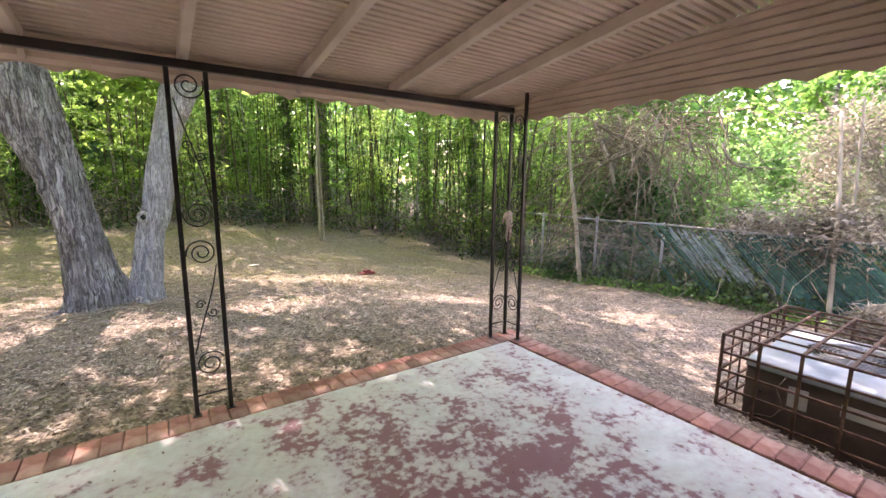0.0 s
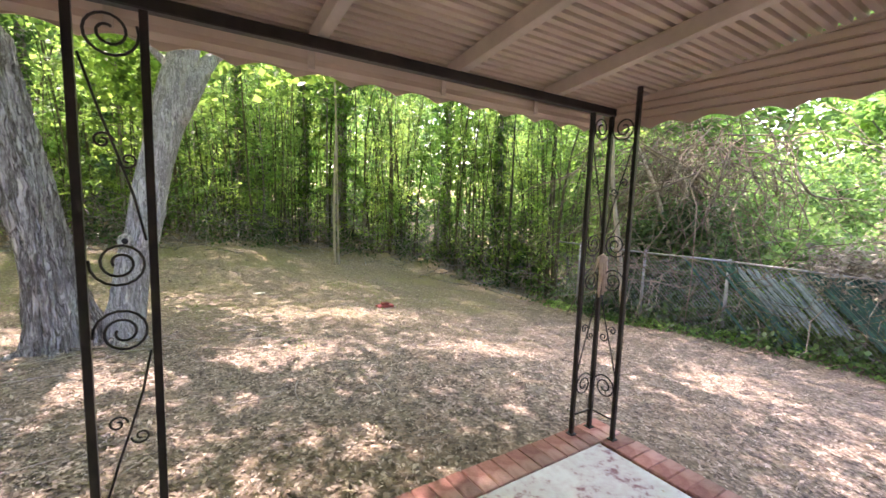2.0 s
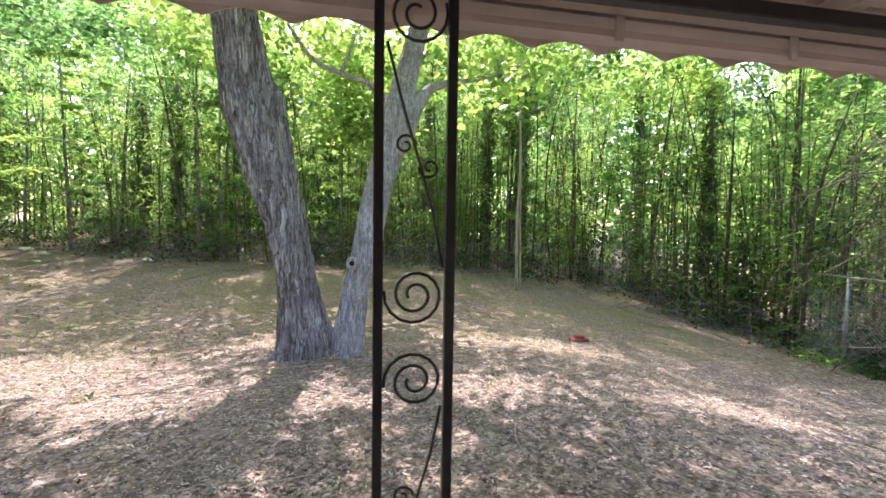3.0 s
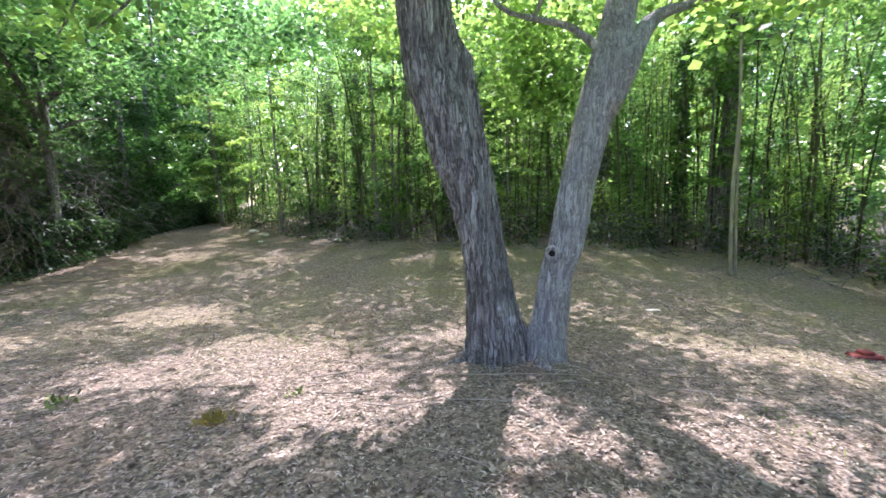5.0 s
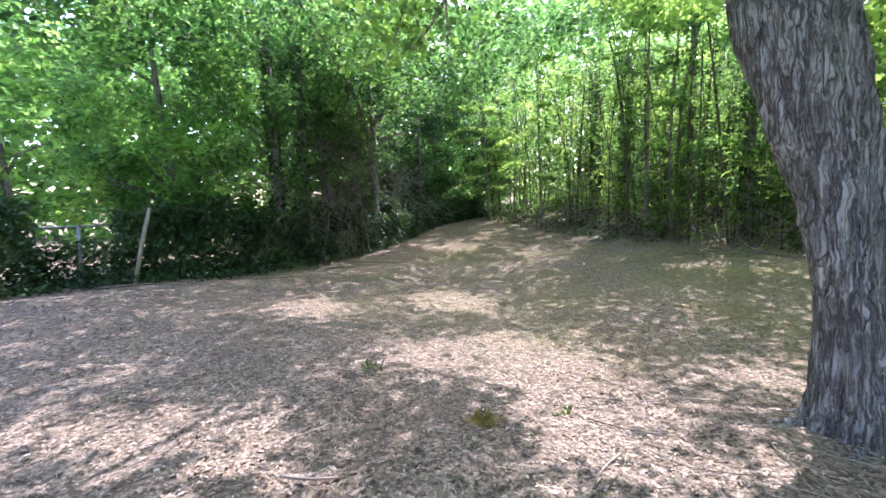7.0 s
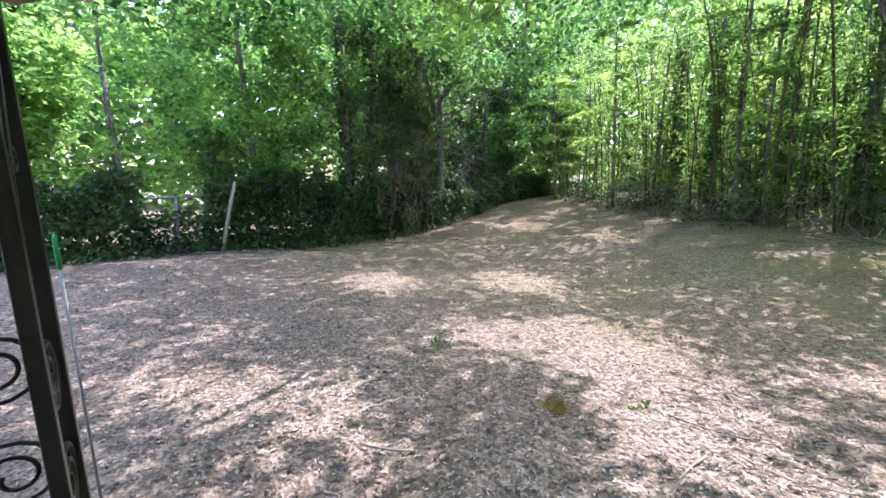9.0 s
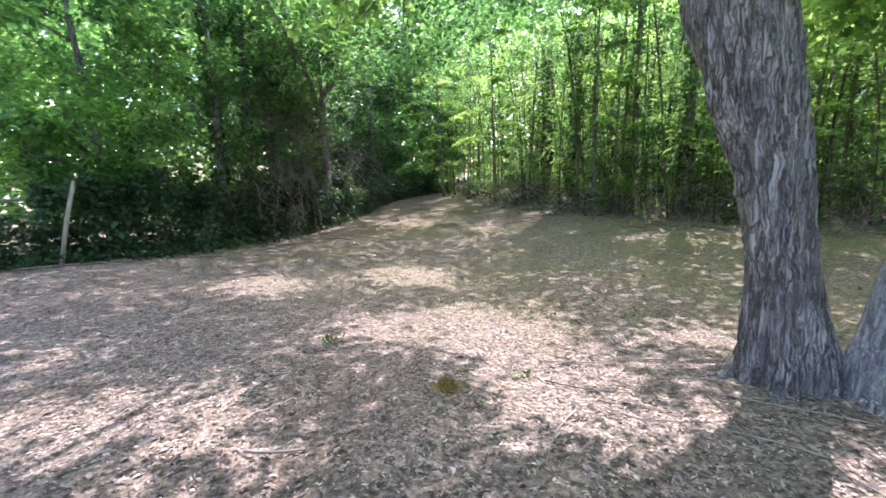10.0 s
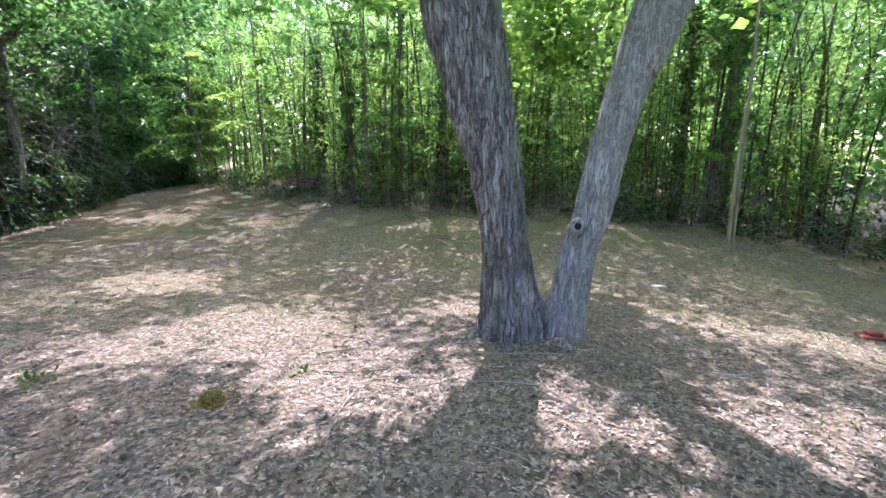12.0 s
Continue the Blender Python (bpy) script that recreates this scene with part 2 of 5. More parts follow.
    n3.inputs["Scale"].default_value = 45
    n3.inputs["Detail"].default_value = 6
    nt.links.new(mp.outputs[0], n3.inputs["Vector"])
    ma = nt.nodes.new("ShaderNodeMath")
    ma.operation = "MULTIPLY_ADD"
    ma.inputs[1].default_value = 0.5
    nt.links.new(n3.outputs["Fac"], ma.inputs[0])
    nt.links.new(mr.outputs[0], ma.inputs[2])
    bp = nt.nodes.new("ShaderNodeBump")
    bp.inputs["Strength"].default_value = 0.9
    bp.inputs["Distance"].default_value = depth
    nt.links.new(ma.outputs[0], bp.inputs["Height"])
    nt.links.new(bp.outputs[0], b.inputs["Normal"])
    return m


GROUND = ground_mat()
SLAB = slab_mat()
BRICK = mat("red_paver_brick", (0.24, 0.095, 0.075), (0.42, 0.20, 0.155), 14, 0.85, 0.35, 90, island=-0.35, stain=(0.45, 0.36, 0.30), stain_scale=5, stain_amount=0.45)
MORTAR = mat("dark_mortar", (0.10, 0.08, 0.065), (0.19, 0.15, 0.12), 30, 0.95, 0.4, 80)
TIN = mat("beige_painted_aluminium", (0.56, 0.45, 0.35), (0.68, 0.56, 0.45), 3, 0.5, 0.05, 30, stain=(0.42, 0.33, 0.25), stain_scale=1.2, stain_amount=0.35)
JOIST = mat("cream_painted_joist", (0.50, 0.42, 0.34), (0.66, 0.57, 0.48), 5, 0.5, 0.08, 40, stain=(0.36, 0.30, 0.24), stain_scale=3, stain_amount=0.4)
IRON = mat("black_painted_iron", (0.008, 0.008, 0.009), (0.022, 0.020, 0.019), 20, 0.3, 0.12, 60, metal=0.0, spec=0.4, stain=(0.06, 0.035, 0.02), stain_scale=9, stain_amount=0.25)
RUST = mat("rusty_brown_steel", (0.05, 0.028, 0.02), (0.13, 0.075, 0.05), 25, 0.75, 0.3, 70, metal=0.2)
BARK = bark_mat("grey_furrowed_bark", (0.10, 0.084, 0.078), (0.28, 0.255, 0.247), (0.56, 0.525, 0.515), 15, 0.03)
BARK2 = bark_mat("pale_flaky_bark", (0.20, 0.185, 0.18), (0.34, 0.32, 0.31), (0.62, 0.595, 0.58), 22, 0.014, 0.95)
WOODBARK = bark_mat("grey_furrowed_bark", (0.085, 0.07, 0.065), (0.25, 0.225, 0.218), (0.50, 0.465, 0.455), 11, 0.03)
CANE = mat("bamboo_cane", (0.04, 0.045, 0.025), (0.15, 0.13, 0.075), 3, 0.6, 0.0, 10, island=-0.5, spec=0.25)
DEADWOOD = mat("dry_vine_wood", (0.11, 0.086, 0.064), (0.29, 0.235, 0.18), 14, 0.9, 0.2, 30, island=0.35, spec=0.1)
PALEWOOD = mat("pale_dead_trunk", (0.25, 0.21, 0.16), (0.45, 0.38, 0.30), 9, 0.9, 0.3, 30, stretch=(1, 1, 0.3), spec=0.1)
GALV = mat("galvanised_steel", (0.20, 0.21, 0.21), (0.36, 0.36, 0.35), 12, 0.5, 0.1, 40, metal=0.5)
SLAT = mat("green_plastic_slat", (0.02, 0.075, 0.065), (0.05, 0.14, 0.12), 8, 0.4, 0.05, 40, island=-0.4, spec=0.5)
ACBODY = mat("brown_enamel_steel", (0.06, 0.043, 0.035), (0.10, 0.074, 0.060), 6, 0.5, 0.05, 40)
ACTOP = mat("pale_grey_enamel", (0.21, 0.235, 0.25), (0.34, 0.375, 0.40), 5, 0.45, 0.05, 40, stain=(0.4, 0.36, 0.3), stain_scale=4, stain_amount=0.4)
# Near-black colour that paints the shade inside holes; nothing is cut open.
HOLE_SHADE = mat("painted_hole_shade", (0.012, 0.010, 0.009), (0.02, 0.017, 0.015), 10, 0.9, 0)
LABEL = mat("faded_paper_label", (0.36, 0.34, 0.31), (0.50, 0.48, 0.44), 9, 0.8, 0.05, 30)
ROPE = mat("frayed_pale_rope", (0.50, 0.38, 0.30), (0.74, 0.62, 0.53), 30, 0.95, 0.3, 90)
WALLM = mat("cream_house_siding", (0.5, 0.47, 0.42), (0.62, 0.59, 0.53), 2, 0.8, 0.1, 30)
REDPL = mat("faded_red_plastic", (0.14, 0.025, 0.022), (0.30, 0.06, 0.05), 9, 0.5, 0.05, 30)
GREENPL = mat("green_plastic_stake", (0.02, 0.28, 0.09), (0.05, 0.42, 0.16), 9, 0.4, 0.05, 30)
PALE = mat("bleached_leaf", (0.5, 0.44, 0.36), (0.66, 0.60, 0.5), 12, 0.8, 0.1, 40)
LITTER = mat("dry_leaf_litter", (0.098, 0.066, 0.050), (0.40, 0.325, 0.255), 5, 0.8, 0.0, 10, island=0.65, spec=0.2)
CHIP = mat("grey_wood_chip", (0.22, 0.18, 0.15), (0.42, 0.36, 0.31), 9, 0.85, 0.1, 30, island=0.5, spec=0.15)
PALECHIP = mat("pale_shredded_chip", (0.13, 0.098, 0.079), (0.44, 0.375, 0.305), 7, 0.8, 0.0, 10, island=0.7, spec=0.2)
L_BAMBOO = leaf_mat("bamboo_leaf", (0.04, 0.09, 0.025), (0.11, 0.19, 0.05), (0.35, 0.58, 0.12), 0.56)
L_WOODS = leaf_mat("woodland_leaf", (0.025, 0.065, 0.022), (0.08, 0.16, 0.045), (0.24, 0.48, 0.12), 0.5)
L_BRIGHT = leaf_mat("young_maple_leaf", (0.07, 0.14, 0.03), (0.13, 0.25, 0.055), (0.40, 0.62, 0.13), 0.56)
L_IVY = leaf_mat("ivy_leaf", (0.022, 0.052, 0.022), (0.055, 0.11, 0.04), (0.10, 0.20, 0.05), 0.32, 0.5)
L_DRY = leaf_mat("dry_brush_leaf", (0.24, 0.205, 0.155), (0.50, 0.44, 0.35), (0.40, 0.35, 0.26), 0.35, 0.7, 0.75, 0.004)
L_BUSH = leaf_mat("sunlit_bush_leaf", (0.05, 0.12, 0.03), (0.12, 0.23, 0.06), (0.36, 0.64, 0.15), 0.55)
# Darker copy of the woodland leaf: gloom under the trees put into its colour.
L_SHADED = leaf_mat("shade_tinted_leaf", (0.02, 0.05, 0.02), (0.055, 0.11, 0.035), (0.14, 0.29, 0.08), 0.45)
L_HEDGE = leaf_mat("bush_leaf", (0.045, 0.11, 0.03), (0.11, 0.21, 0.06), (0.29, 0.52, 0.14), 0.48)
# Lighter copy of the green slat: sunshine on the torn panel put into colour.
SLAT_SUNLIT = mat("sunlit_slat", (0.09, 0.15, 0.15), (0.24, 0.30, 0.30), 8, 0.35, 0.05, 40, island=-0.4, spec=0.6)
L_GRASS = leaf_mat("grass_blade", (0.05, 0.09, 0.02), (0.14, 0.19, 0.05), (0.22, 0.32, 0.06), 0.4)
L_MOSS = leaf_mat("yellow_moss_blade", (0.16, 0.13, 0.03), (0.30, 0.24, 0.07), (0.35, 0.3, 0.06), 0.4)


# ---- mesh helpers ----
def part(name, bm, material, parent=None, label="", smooth=False):
    me = bpy.data.meshes.new(name)
    bmesh.ops.recalc_face_normals(bm, faces=bm.faces)
    bm.to_mesh(me)
    bm.free()
    me.materials.append(material)
    if smooth:
        me.polygons.foreach_set("use_smooth", [True] * len(me.polygons))
    ob = new(name, me)
    if parent:
        ob.parent = parent
    return tagged(ob, label)


def root(name, x, y, z, label, category, group="", kind=""):
    ob = new(name)
    ob.location = (x, y, z)
    ob.empty_display_size = 0.1
    return tagged(ob, label, category, group, kind)


def thing(ob, label, category, group="", kind=""):
    return tagged(ob, label, category, group, kind)


def box(bm, x0, x1, y0, y1, z0, z1, bevel=0.0):
    vs = [bm.verts.new(p) for p in ((x0, y0, z0), (x1, y0, z0), (x1, y1, z0), (x0, y1, z0), (x0, y0, z1), (x1, y0, z1), (x1, y1, z1), (x0, y1, z1))]
    fs = [bm.faces.new([vs[i] for i in q]) for q in ((0, 3, 2, 1), (4, 5, 6, 7), (0, 1, 5, 4), (1, 2, 6, 5), (2, 3, 7, 6), (3, 0, 4, 7))]
    if bevel:
        es = list({e for f in fs for e in f.edges})
        bmesh.ops.bevel(bm, geom=es, offset=bevel, segments=1, affect="EDGES")
    return bm


def tube_arrays(pts, radii, n, bumpy=None):
    """Vertices and faces of a tube along pts."""
    pts = [Vector(p) for p in pts]
    if isinstance(radii, (int, float)):
        radii = [radii] * len(pts)
    vs, fs = [], []
    side = None
    for i, p in enumerate(pts):
        d = (pts[min(i + 1, len(pts) - 1)] - pts[max(i - 1, 0)]).normalized()
        if side is None:
            side = d.cross(Vector((0, 1, 0)) if abs(d.y) < 0.9 else Vector((1, 0, 0))).normalized()
        side = (side - d * side.dot(d)).normalized()
        up = d.cross(side)
        for k in range(n):
            a = 2 * math.pi * k / n
            q = side * math.cos(a) + up * math.sin(a)
            r = radii[i] * (bumpy(i, a, p) if bumpy else 1)
            vs.append(p + q * r)
    for i in range(len(pts) - 1):
        for k in range(n):
            fs.append((i * n + k, i * n + (k + 1) % n, (i + 1) * n + (k + 1) % n, (i + 1) * n + k))
    fs.append(tuple(range(n - 1, -1, -1)))
    fs.append(tuple((len(pts) - 1) * n + k for k in range(n)))
    return vs, fs


def tube(bm, pts, radii, n=6, bumpy=None):
    vs, fs = tube_arrays(pts, radii, n, bumpy)
    bv = [bm.verts.new(v) for v in vs]
    for f in fs:
        bm.faces.new([bv[i] for i in f])
    return bm


def tubes_mesh(name, runs, material):
    """Many tubes in one mesh, from (points, radii, sides) runs."""
    V, F = [], []
    for pts, radii, n in runs:
        vs, fs = tube_arrays(pts, radii, n)
        o = len(V)
        V += [tuple(v) for v in vs]
        F += [tuple(i + o for i in f) for f in fs]
    me = bpy.data.meshes.new(name)
    me.from_pydata(V, [], F)
    me.materials.append(material)
    me.polygons.foreach_set("use_smooth", [True] * len(me.polygons))
    return new(name, me)


def leaves(name, P, size, material, rng, aspect=0.45, droop=0.3, flat=0.5, parent=None, rise=0.6):
    """One mesh of leaf blades rooted at P; droop pulls the tips down, flat turns the faces up."""
    P = np.asarray(P, float)
    n = len(P)
    L = size * rng.uniform(0.6, 1.35, n)[:, None]
    d = rng.normal(size=(n, 3))
    d[:, 2] = d[:, 2] * rise - droop
    d /= np.linalg.norm(d, axis=1)[:, None]
    u = rng.normal(size=(n, 3))
    u[:, 2] += flat * 2
    s = np.cross(d, u)
    s /= np.linalg.norm(s, axis=1)[:, None] + 1e-9
    nn = np.cross(s, d)
    W = L * aspect * 0.5
    V = np.empty((n, 4, 3))
    V[:, 0] = P
    V[:, 1] = P + d * L * 0.45 + s * W + nn * L * 0.06
    V[:, 2] = P + d * L - nn * L * 0.05
    V[:, 3] = P + d * L * 0.45 - s * W + nn * L * 0.06
    me = bpy.data.meshes.new(name)
    me.vertices.add(4 * n)
    me.vertices.foreach_set("co", V.ravel())
    me.loops.add(4 * n)
    me.loops.foreach_set("vertex_index", np.arange(4 * n, dtype=np.int32))
    me.polygons.add(n)
    me.polygons.foreach_set("loop_start", np.arange(0, 4 * n, 4, dtype=np.int32))
    me.update(calc_edges=True)
    me.validate()
    me.materials.append(material)
    ob = new(name, me)
    if parent:
        ob.parent = parent
    return ob


def softplus(v):
    return np.log1p(np.exp(np.clip(2 * v, -40, 40))) / 2


def ground_z(x, y):
    """Height of the yard: level by the patio, falling away to the fence and rising under the woods."""
    x, y = np.asarray(x, float), np.asarray(y, float)
    xr = np.clip(x, -40, 12)
    yr = np.clip(y, -20, 22)
    u = np.clip(yr / 7, 0, 1)
    base = -0.08 - 0.17 * softplus(xr + 0.5) / (1 + np.maximum(xr, 0) * 0.06) - 0.40 * u * u * (3 - 2 * u) + 0.1 * softplus(yr - 9)
    base = base - 0.32 * np.exp(-((x - 2.1) / 1.1) ** 2 - ((y + 2.6) / 1.5) ** 2) + 0.07 * np.exp(-((x + 3.15) ** 2 + (y - 4.45) ** 2) / 0.7)
    wav = 0.025 * np.sin(x * 1.3 + 0.7 * y) * np.sin(y * 1.1 - 0.4 * x) + 0.012 * np.sin(3.1 * x + 1) * np.sin(2.7 * y)
    near = np.clip((np.maximum(np.maximum(-5.4 - x, x - 0.5), y - 0.3)) / 1.5, 0, 1)
    return base + wav * near


def gz(x, y):
    return float(ground_z(x, y))


# ---- ground ----
def make_ground():
    k = np.linspace(-1, 1, 241)
    ax = np.sinh(k * 5.6) / np.sinh(5.6) * 1500
    X, Y = np.meshgrid(ax - 4.0, ax + 5.0, indexing="ij")
    Z = ground_z(X, Y)
    under = (X > -5.0) & (X < 0.1) & (Y < 0.0) & (Y > -4.8)
    Z = np.where(under, np.minimum(Z, -0.12), Z)
    n = len(k)
    V = np.stack([X, Y, Z], -1).reshape(-1, 3)
    idx = np.arange(n * n).reshape(n, n)
    F = np.stack([idx[:-1, :-1], idx[1:, :-1], idx[1:, 1:], idx[:-1, 1:]], -1).reshape(-1, 4)
    me = bpy.data.meshes.new("ground")
    me.from_pydata(V.tolist(), [], F.tolist())
    me.materials.append(GROUND)
    me.polygons.foreach_set("use_smooth", [True] * len(me.polygons))
    return tagged(new("ground", me), "brown leaf-littered backyard ground with thin grass", "ground", kind="structure")


make_ground()

# ---- patio slab and house wall ----
bm = bmesh.new()
box(bm, -4.62, -0.10, -4.7, -0.155, -0.30, 0.0, 0.006)
tagged(part("patio_floor", bm, SLAB), "worn grey-white concrete patio with flaking dark red paint", "patio floor", kind="structure")
bm = bmesh.new()
box(bm, -4.86, 0.135, -4.7, 0.065, -0.32, -0.018)
border = tagged(part("brick_border", bm, MORTAR), "red brick border edging the concrete patio", "brick edging", kind="structure")
bm = bmesh.new()
box(bm, -7.5, 6.0, -5.0, -4.7, -1.2, 3.1)
tagged(part("wall_house", bm, WALLM), "plain cream wall of the house behind the patio", "wall", kind="structure")

# ---- patio cover ----
SLOPE = 0.138
ROOF_L, ROOF_R, ROOF_FRONT = -4.95, 0.19, 0.21


def roof_z(y):
    return 2.155 - SLOPE * y


def corrugated_roof():
    """Corrugated sheet, ribs running along the front edge."""
    pitch, amp = 0.050, 0.013
    prof = []
    y = ROOF_FRONT
    while y > -4.7:
        for f, h in ((0.0, -1), (0.56, -1), (0.64, 1), (0.92, 1)):
            yy = y - f * pitch
            prof.append((yy, roof_z(yy) + amp * h))
        y -= pitch
    xs = np.linspace(ROOF_L, ROOF_R, 9)
    V, F = [], []
    for x in xs:
        for yy, z in prof:
            V.append((x, yy, z))
    m = len(prof)
    for i in range(len(xs) - 1):
        for j in range(m - 1):
            F.append((i * m + j, i * m + j + 1, (i + 1) * m + j + 1, (i + 1) * m + j))
    me = bpy.data.meshes.new("ceiling")
    me.from_pydata(V, [], F)
    me.materials.append(TIN)
    ob = new("ceiling", me)
    so = ob.modifiers.new("thickness", "SOLIDIFY")
    so.thickness = 0.002
    so.offset = 1
    return tagged(ob, "beige corrugated aluminium patio roof sheet", "patio roof", kind="structure")


corrugated_roof()


def scallop(name, length, top, low, place, label, ribs=(), kind="structure"):
    """Hanging sheet with a scalloped lower edge and pressed ribs; top(s) gives its height along s."""
    n = max(12, int(length / 0.02))
    cuts = {round(q + e, 4) for q in ribs for e in (-0.018, 0.0, 0.018)}
    levels = sorted({0.0, 1.0} | (cuts if ribs else {0.12, 0.3, 0.5, 0.7, 0.86}))
    V, F = [], []
    for i in range(n + 1):
        s = length * i / n
        lo = low - 0.021 * (1 - abs(math.cos(math.pi * s / 0.23)) * 1.6)
        hi = top(s)
        for j, q in enumerate(levels):
            z = lo if q == 0 else low + (hi - low) * q
            if ribs and q not in (0.0, 1.0):
                z = low + 0.03 + (q * 0.45)
                z = min(z, hi - 0.002 + 0.0005 * j)
            bulge = (0.016 if q in ribs else 0.0) if ribs else (0.012 * (j % 2) if q not in (0.0, 1.0) else 0.0)
            V.append(place(s, bulge, z))
    m = len(levels)
    for i in range(n):
        for j in range(m - 1):
            F.append((i * m + j, (i + 1) * m + j, (i + 1) * m + j + 1, i * m + j + 1))
    me = bpy.data.meshes.new(name)
    me.from_pydata(V, [], F)
    me.materials.append(TIN)
    ob = new(name, me)
    so = ob.modifiers.new("thickness", "SOLIDIFY")
    so.thickness = 0.002
    return tagged(ob, label, "awning valance", kind=kind)


scallop("trim_front", ROOF_R - ROOF_L, lambda s: 2.112, 1.972, lambda s, b, z: (ROOF_L + s, 0.125 + 0.0156 * s + b, z),
        "beige scalloped metal valance along the patio roof front")
RIBS = (0.05, 0.16, 0.27, 0.38, 0.49, 0.60, 0.71, 0.82, 0.93)
scallop("trim_side", 4.86, lambda s: roof_z(0.2 - s) - 0.012 - 0.004 * s, 1.972, lambda s, b, z: (0.185 + b, 0.2 - s, z),
        "beige ribbed metal end panel with scalloped lower edge", RIBS)
scallop("trim_end", 4.86, lambda s: roof_z(0.2 - s) - 0.012 - 0.004 * s, 1.972, lambda s, b, z: (-4.945 - b, 0.12 - s, z),
        "beige ribbed metal end panel with scalloped lower edge", RIBS)

# front gutter lip behind the valance
bm = bmesh.new()
box(bm, ROOF_L + 0.01, ROOF_R - 0.01, 0.06, 0.116, 2.075, 2.095, 0.003)
for v in bm.verts:
    v.co.y += 0.0156 * (v.co.x - ROOF_L)
tagged(part("trim_lip", bm, TIN), "beige metal lip behind the scalloped valance", "trim", kind="structure")


def joist(x):
    bm = bmesh.new()
    h, w = 0.072, 0.024
    vs = []
    for y in (0.1, -4.69):
        z1 = roof_z(y) - 0.0135
        for dx, dz in ((-w, -h), (w, -h), (w, 0), (-w, 0)):
            vs.append(bm.verts.new((dx, y, z1 + dz)))
    for q in ((0, 1, 2, 3), (7, 6, 5, 4), (0, 4, 5, 1), (1, 5, 6, 2), (2, 6, 7, 3), (3, 7, 4, 0)):
        bm.faces.new([vs[i] for i in q])
    bmesh.ops.bevel(bm, geom=list(bm.edges), offset=0.003, segments=1, affect="EDGES")
    ob = part("roof_joist", bm, JOIST)
    ob.location.x = x
    bm = bmesh.new()
    y = 0.103 + 0.0156 * (x - ROOF_L)
    box(bm, -0.014, 0.014, y, y + 0.01, 1.992, 2.072, 0.002)
    part("bracket", bm, JOIST, ob)
    return thing(ob, "cream-painted joist carrying the corrugated patio roof", "joist", "patio roof joists")


for jx in (-4.43, -3.77, -3.11, -2.45, -1.79, -1.13, -0.475):
    joist(jx)

bm = bmesh.new()
box(bm, -4.765, 0.016, -0.022, 0.022, 2.018, 2.064, 0.004)
thing(part("roof_beam", bm, IRON), "black painted steel beam across the patio posts", "beam")

# ---- wrought iron posts ----
def spiral(c, r, turns=1.9, start=0.0, hand=1):
    """Points of a flat scroll about c in the x-z plane."""
    out = []
    n = 34
    for i in range(n + 1):
        f = i / n
        a = start + hand * turns * 2 * math.pi * f
        q = r * (1 - 0.78 * f)
        out.append((c[0] + q * math.cos(a), 0.0, c[1] + q * math.sin(a)))
    return out


def iron_panel(parent, m):
    """Scroll work of one post panel between bars at 0 and -0.18, turned by m."""
    def put(name, pts, r, under=None):
        bm = bmesh.new()
        tube(bm, [m @ Vector(p) for p in pts], r, 6)
        return part(name, bm, IRON, under or parent, smooth=True)
    c = -0.09
    put("scroll", spiral((c, 0.315), 0.080, 1.9, 0.4), 0.0046)
    put("scroll", spiral((c, 1.000), 0.080, 2.1, 3.3, -1), 0.0046)
    put("scroll", spiral((c, 1.228), 0.080, 2.1, 3.0, 1), 0.0046)
    put("scroll", spiral((c, 1.935), 0.078, 1.9, 0.4, -1), 0.0046)
    for lo, hi, hand in ((0.39, 0.93, 1), (1.86, 1.30, 1)):
        mid = (lo + hi) / 2
        rod = put("diagonal_rod", [(-0.165, 0, lo), (-0.12, 0, lo * 0.7 + hi * 0.3), (c + 0.005, 0, mid), (-0.045, 0, lo * 0.25 + hi * 0.75), (-0.018, 0, hi)], 0.0042)
        put("curl", spiral((c - 0.028, mid + 0.03), 0.028, 1.3, 0.0, 1), 0.0038, rod)
        put("curl", spiral((c + 0.034, mid - 0.025), 0.028, 1.3, 3.14, 1), 0.0038, rod)
    put("cross_rod", [(-0.18, 0, 0.125), (0, 0, 0.125)], 0.006)


def bar(parent, x, y, top=2.02):
    bm = bmesh.new()
    box(bm, x - 0.0125, x + 0.0125, y - 0.0125, y + 0.0125, 0.004, top, 0.002)
    upright = part("bar", bm, IRON, parent)
    bm = bmesh.new()
    box(bm, x - 0.024, x + 0.024, y - 0.024, y + 0.024, 0.0, 0.006, 0.001)
    part("foot_plate", bm, IRON, upright)


LAB_POST = "black wrought-iron post with scrolls on the brick border"
post = root("iron_post", -2.35, 0, 0.003, LAB_POST + ", flat", "post", "patio posts")
bar(post, 0, 0)
bar(post, -0.185, 0)
iron_panel(post, Matrix.Identity(4))
post = root("iron_post", 0, 0, 0.003, LAB_POST + ", three-sided", "post", "patio posts")
bar(post, 0, 0)
bar(post, -0.178, 0)
bar(post, 0, -0.175, 2.16)
iron_panel(post, Matrix.Identity(4))
iron_panel(post, pose(0, 0, 0, 0, 0, 90))
post = root("iron_post", -4.735, 0, 0.003, LAB_POST + ", three-sided", "post", "patio posts")
bar(post, 0, 0)
bar(post, 0.183, 0)
bar(post, 0, -0.175, 2.16)
iron_panel(post, pose(0.18, 0, 0))
iron_panel(post, pose(0, 0, 0, 0, 0, 90))

